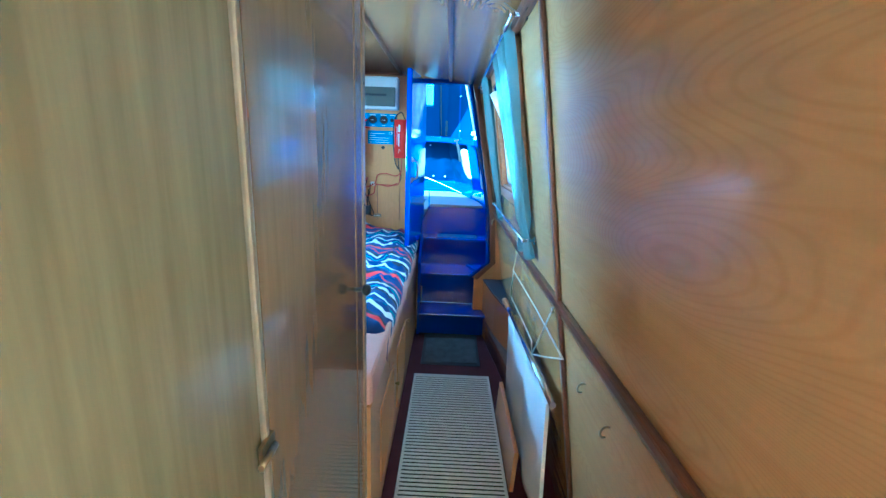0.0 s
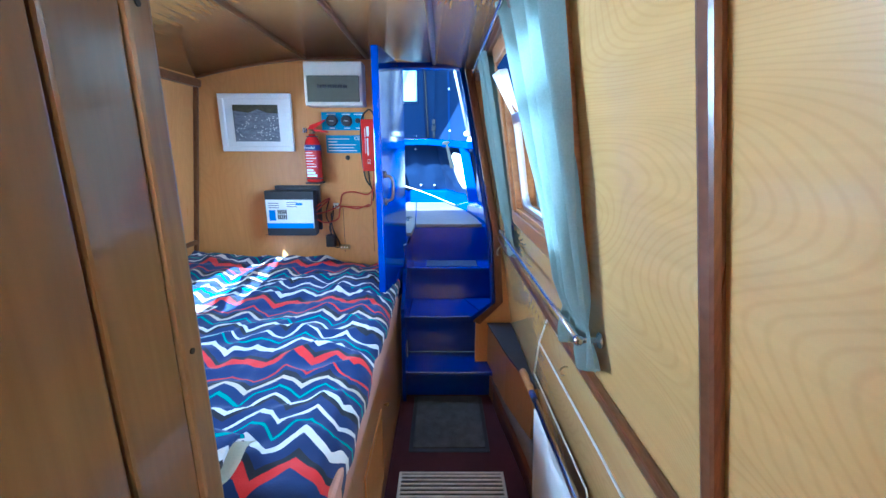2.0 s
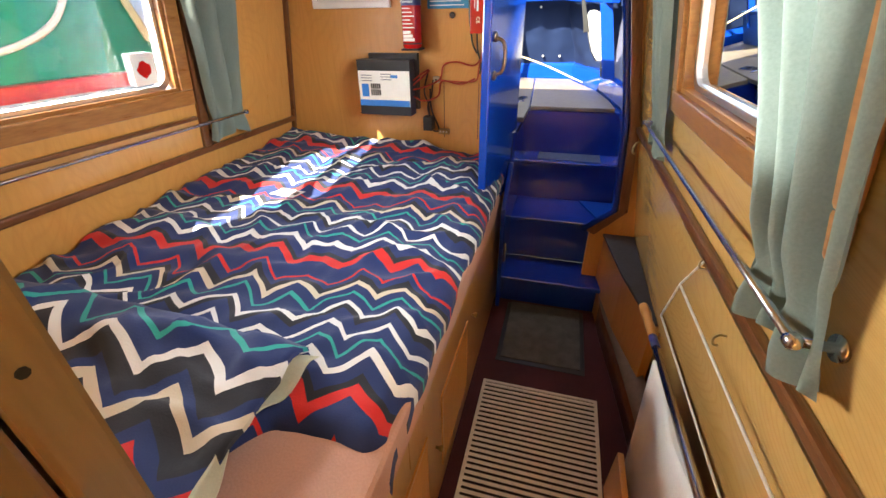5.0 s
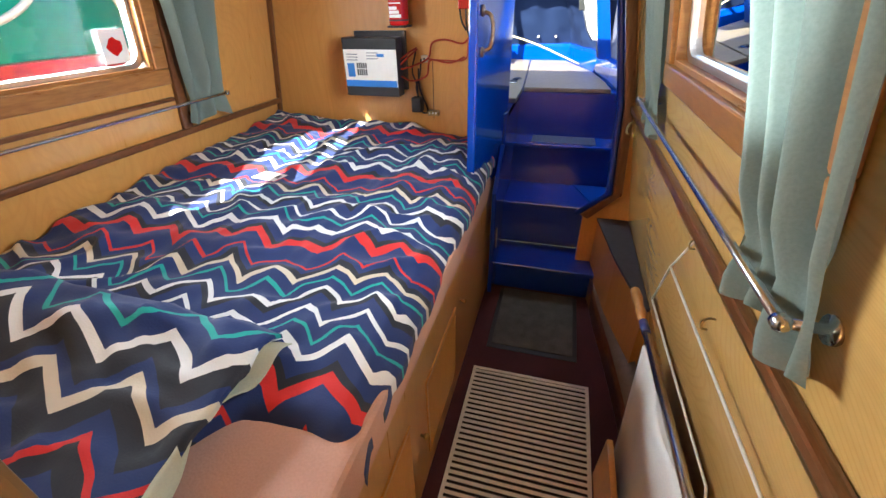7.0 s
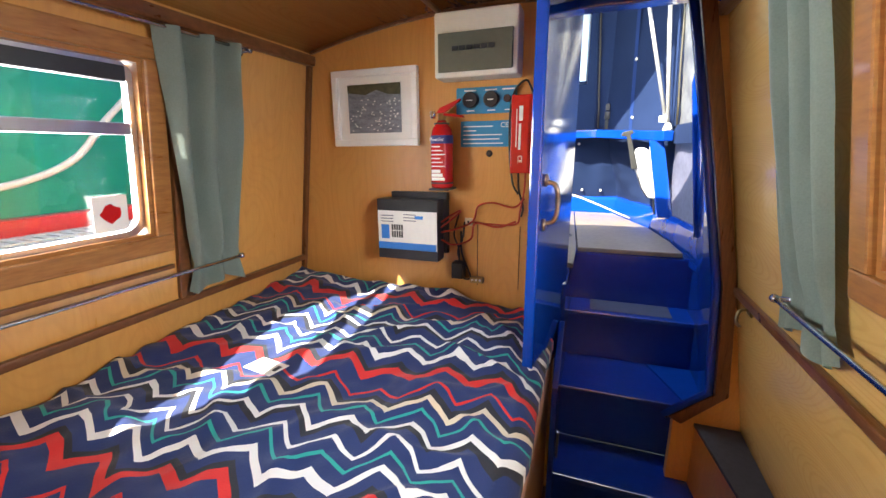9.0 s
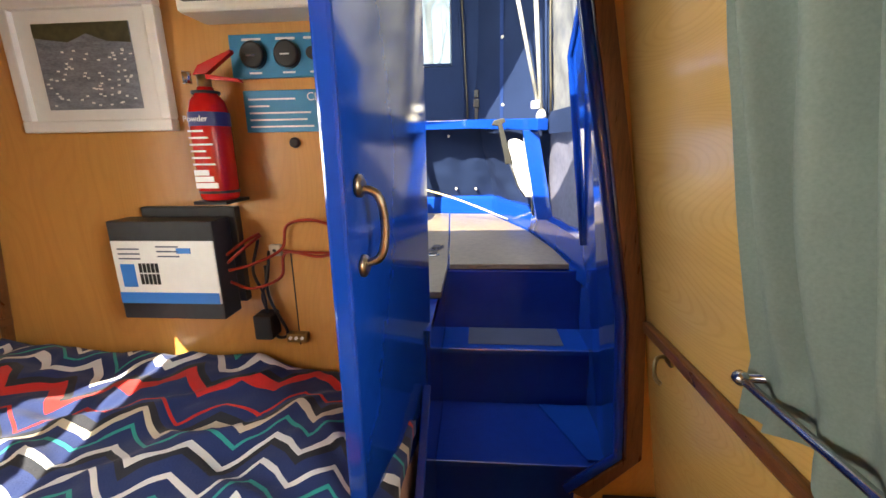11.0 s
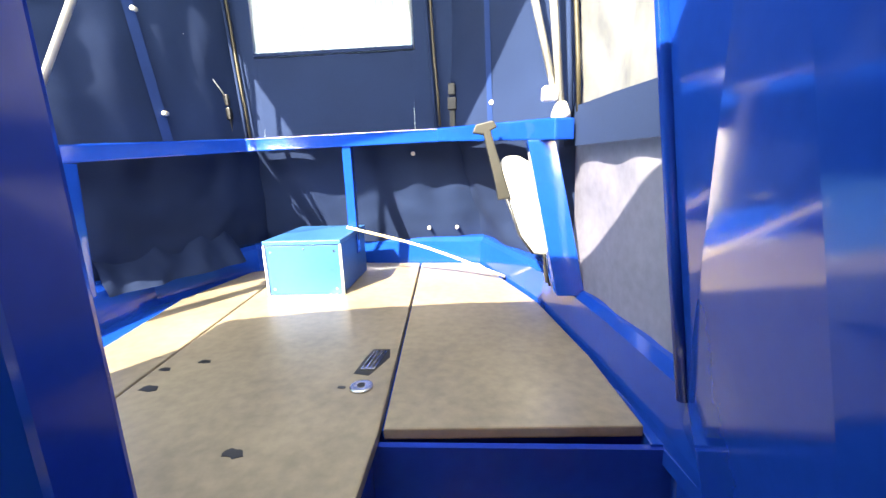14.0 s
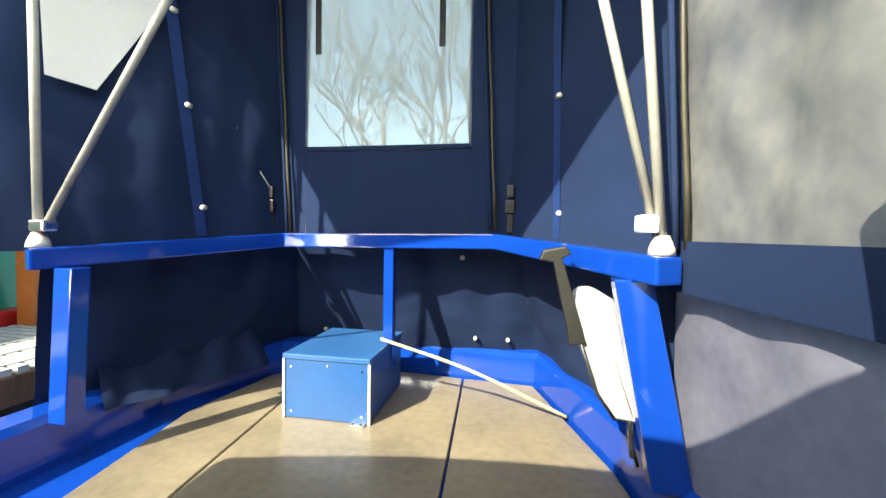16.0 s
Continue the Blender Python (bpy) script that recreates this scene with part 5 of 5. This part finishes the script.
# bed details
for k in range(2):
    vt = thing("louvre_vent", "wooden louvre vent in the bed base", "vent", (-0.19, 1.45 + 0.45 * k, 0.15))
    y0 = 1.30 + 0.50 * k
    bm = B()
    for a in ((y0, y0 + 0.36, 0.10, 0.115), (y0, y0 + 0.36, 0.425, 0.44), (y0, y0 + 0.012, 0.115, 0.425), (y0 + 0.348, y0 + 0.36, 0.115, 0.425)):
        box(bm, -0.19, -0.184, a[0], a[1], a[2], a[3])
    part("frame", bevel(bm, 0.001, 1), OAK, vt)
    for j in range(14):
        z = 0.122 + 0.0215 * j
        part("slat", prism(B(), [(-0.1895, y0 + 0.012, z), (-0.1895, y0 + 0.012, z + 0.016), (-0.184, y0 + 0.012, z)], (0, 0.336, 0)), OAK, vt)
for y, z in ((2.25, 0.40), (1.74, 0.28)):
    bk = thing("locker_knob", "small brass knob on bed locker", "knob", (-0.19, y, z))
    part("knob", tube(B(), [(-0.19, y, z), (-0.18, y, z), (-0.176, y, z), (-0.168, y, z), (-0.166, y, z)], [0.005, 0.005, 0.01, 0.01, 0.004], 12), BRASS, bk)


def tie_fn(u, v):
    c = Vector((-0.42, 1.57, 0)).lerp(Vector((-0.40, 1.16, 0)), u)
    x = c.x + (v - 0.5) * (0.03 + 0.02 * math.sin(u * 9)) - 0.04 * math.sin(u * 3.0)
    return x, c.y, max(duvet_z(x, c.y), 0.70) + 0.016 + 0.006 * math.sin(u * 14 + v)


solid("fabric_tie", sheet(B(), tie_fn, 30, 4, (0, 0, -0.003)), LINING, "pale green fabric tie lying on duvet", "tie")


def fold_fn(u, v):
    a = Vector((-1.34, 1.56, 0)).lerp(Vector((-0.44, 1.585, 0)), u)
    y = a.y - v * (0.43 - 0.02 * u)
    r = 0.052 * math.sin(math.pi * min(1, (v + 0.02) * 1.15) ** 0.45) * (0.45 + 0.55 * math.sin(math.pi * min(1, u * 0.9 + 0.08)))
    return a.x, max(y, 1.112), duvet_z(a.x, max(y, 1.13)) + 0.006 + r + 0.016 * noise2(a.x, y, 7, 9) + 0.010 * max(0.0, 1 - 5 * abs(noise2(a.x + y, y - a.x * 0.4, 6, 2)))


part("turned_corner", sheet(B(), fold_fn, 50, 30, (0, 0, -0.012)), ZIGZAG_WIDE, dv, "turned-back zigzag cotton corner")

# ---- outside: neighbour boat, jetty, far bank ----
gb = thing("moored_boat", "green narrowboat with red gunwale stripe alongside", "boat", (-2.9, 3.0, 0.1))
part("hull", box(B(), -4.5, -2.5, -4.0, 9.0, -0.25, 1.07), CHARCOAL, gb)
part("gunwale", bevel(box(B(), -4.55, -2.44, -4.0, 9.0, 1.071, 1.17), 0.015), RED_BOAT, gb, "red gunwale stripe")
part("cabin_side", prism(B(), [(-2.52, -3.6, 1.171), (-2.68, -3.6, 1.98), (-4.3, -3.6, 1.98), (-4.45, -3.6, 1.171)], (0, 9.8, 0)), GREEN, gb)
part("roof", bevel(box(B(), -4.35, -2.64, -3.65, 6.25, 1.981, 2.02), 0.01), CHARCOAL, gb)
for wy in (3.27, 0.6):
    bm = B()
    wf = part("window", prism(bm, [(-2.545, wy, 1.32), (-2.545, wy + 0.34, 1.32), (-2.625, wy + 0.30, 1.80), (-2.625, wy - 0.10, 1.80)], (0.012, 0, 0)), CREAM_BOAT, gb, "cream window surround")
    part("pane", prism(B(), [(-2.530, wy + 0.035, 1.36), (-2.530, wy + 0.30, 1.36), (-2.605, wy + 0.26, 1.76), (-2.605, wy - 0.055, 1.76)], (0.006, 0, 0)), ALU, wf)
part("painted_scroll", tube(B(), curve_pts([(-2.530, 1.9, 1.25), (-2.540, 2.42, 1.298), (-2.562, 2.758, 1.41), (-2.605, 2.986, 1.627), (-2.655, 3.257, 1.867), (-2.67, 3.35, 1.95)], 8), 0.017, 6), CREAM, gb, "cream painted scroll line")
jt = thing("jetty", "timber jetty with pale grating deck", "jetty", (-2.0, 2.0, 0.1))
for yy in (-2.0, 1.0, 4.6, 7.5):
    part("pile", bevel(box(B(), -1.86, -1.74, yy, yy + 0.14, -0.25, 0.975), 0.01), TIMBER, jt)
part("beam", bevel(box(B(), -1.75, -1.67, -3.0, 8.0, 0.97, 1.075), 0.006), TIMBER, jt)
part("beam", bevel(box(B(), -2.42, -2.34, -3.0, 8.0, 0.97, 1.075), 0.006), TIMBER, jt)
part("under_deck", box(B(), -2.34, -1.75, -3.0, 8.0, 1.0, 1.06), TIMBER, jt)
bm = B()
for k in range(170):
    y = -1.0 + 0.05 * k
    box(bm, -2.42, -1.68, y, y + 0.034, 1.076, 1.10)
for x in (-2.38, -2.22, -2.06, -1.9, -1.74):
    box(bm, x, x + 0.012, -1.0, 7.5, 1.0605, 1.104)
tagged(part("grating", bm, GRATE, jt, "pale slatted grating"), kind="stuff")
solid("mooring_post", bevel(box(B(), -2.41, -2.30, 4.78, 4.90, 1.0, 1.95), 0.01), ORANGE_POST, "orange stained timber mooring post on jetty", "post")
rp = thing("rope_coil", "coil of pale rope hung at jetty edge", "rope", (-1.64, 4.65, 1.0))
part("coil", tube(B(), [(-1.664 + 0.012 * (k / 40), 4.65 + 0.05 * math.cos(k * 0.6), 1.0 + 0.11 * math.sin(k * 0.6)) for k in range(60)], 0.009, 6), ROPE, rp)
bb = thing("moored_boat", "blue and cream narrowboat moored across the water", "boat", (4.0, 3.0, 0.1))
part("hull", bevel(box(B(), 3.2, 5.0, -3.0, 12.0, -0.25, 1.0), 0.02), CHARCOAL, bb)
part("cabin_side", prism(B(), [(3.25, -2.5, 1.001), (3.4, -2.5, 1.85), (4.8, -2.5, 1.85), (4.95, -2.5, 1.001)], (0, 13.0, 0)), BOAT_BLUE, bb)
part("handrail", bevel(box(B(), 3.34, 3.42, -2.5, 10.5, 1.78, 1.84), 0.01), WHITE, bb)
for k in range(5):
    wv = part("window", prism(B(), [(3.26, -1.5 + 2.2 * k, 1.25), (3.26, -0.7 + 2.2 * k, 1.25), (3.345, -0.7 + 2.2 * k, 1.65), (3.345, -1.5 + 2.2 * k, 1.65)], (-0.012, 0, 0)), CREAM_BOAT, bb, "cream window surround")
    part("pane", prism(B(), [(3.255, -1.42 + 2.2 * k, 1.29), (3.255, -0.78 + 2.2 * k, 1.29), (3.33, -0.78 + 2.2 * k, 1.61), (3.33, -1.42 + 2.2 * k, 1.61)], (-0.012, 0, 0)), ALU, wv)


def bare_tree(x, y, h, seed):
    rnd = random.Random(seed)
    t = thing("bare_tree", "leafless winter tree on the far bank", "tree", (x, y, 0.9), "trees on the bank")
    part("trunk", tube(B(), [(x, y, 0.85), (x + 0.1, y, 0.9 + h * 0.25), (x, y, 0.9 + h * 0.5)], [0.22, 0.16, 0.11], 8), BARK, t)
    bm = B()

    def limb(p, d, l, r, n):
        q = p + d * l
        tube(bm, [p, (p + q) / 2 + Vector((rnd.uniform(-1, 1), rnd.uniform(-1, 1), 0)) * l * 0.08, q], [r, r * 0.8, r * 0.55], 5, False)
        if n:
            for k in range(3):
                limb(p.lerp(q, rnd.uniform(0.5, 1)), (d + Vector((rnd.uniform(-0.8, 0.8), rnd.uniform(-0.8, 0.8), rnd.uniform(-0.1, 0.5)))).normalized(), l * rnd.uniform(0.55, 0.8), r * 0.55, n - 1)
    for k in range(5):
        limb(Vector((x, y, 0.9 + h * (0.25 + 0.06 * k))), Vector((rnd.uniform(-0.8, 0.8), rnd.uniform(-0.8, 0.8), 0.8)).normalized(), h * 0.24, 0.09, 4)
    part("crown", bm, BARK, t)


for k, (tx, ty, th) in enumerate(((-7.0, 24, 15), (-4.2, 27, 17), (-2.2, 23, 14), (1.0, 28, 18), (-10.5, 30, 17), (4.5, 25, 14), (-5.6, 30, 19), (-0.6, 31, 18))):
    bare_tree(tx, ty, th, k + 3)
bm = B()
rnd = random.Random(5)
for k in range(2600):
    p = Vector((rnd.uniform(-25, 20), rnd.uniform(16, 34), 0.9 + 3.2 * rnd.random() ** 2.2))
    r = rnd.uniform(0.1, 0.3)
    d = [Vector((rnd.uniform(-1, 1), rnd.uniform(-1, 1), rnd.uniform(-0.6, 0.6))) * r for _ in range(3)]
    bm.faces.new([bm.verts.new(p + q) for q in d])
solid("scrub", bm, LEAF, "tangled winter scrub along the bank", "scrub", "stuff")
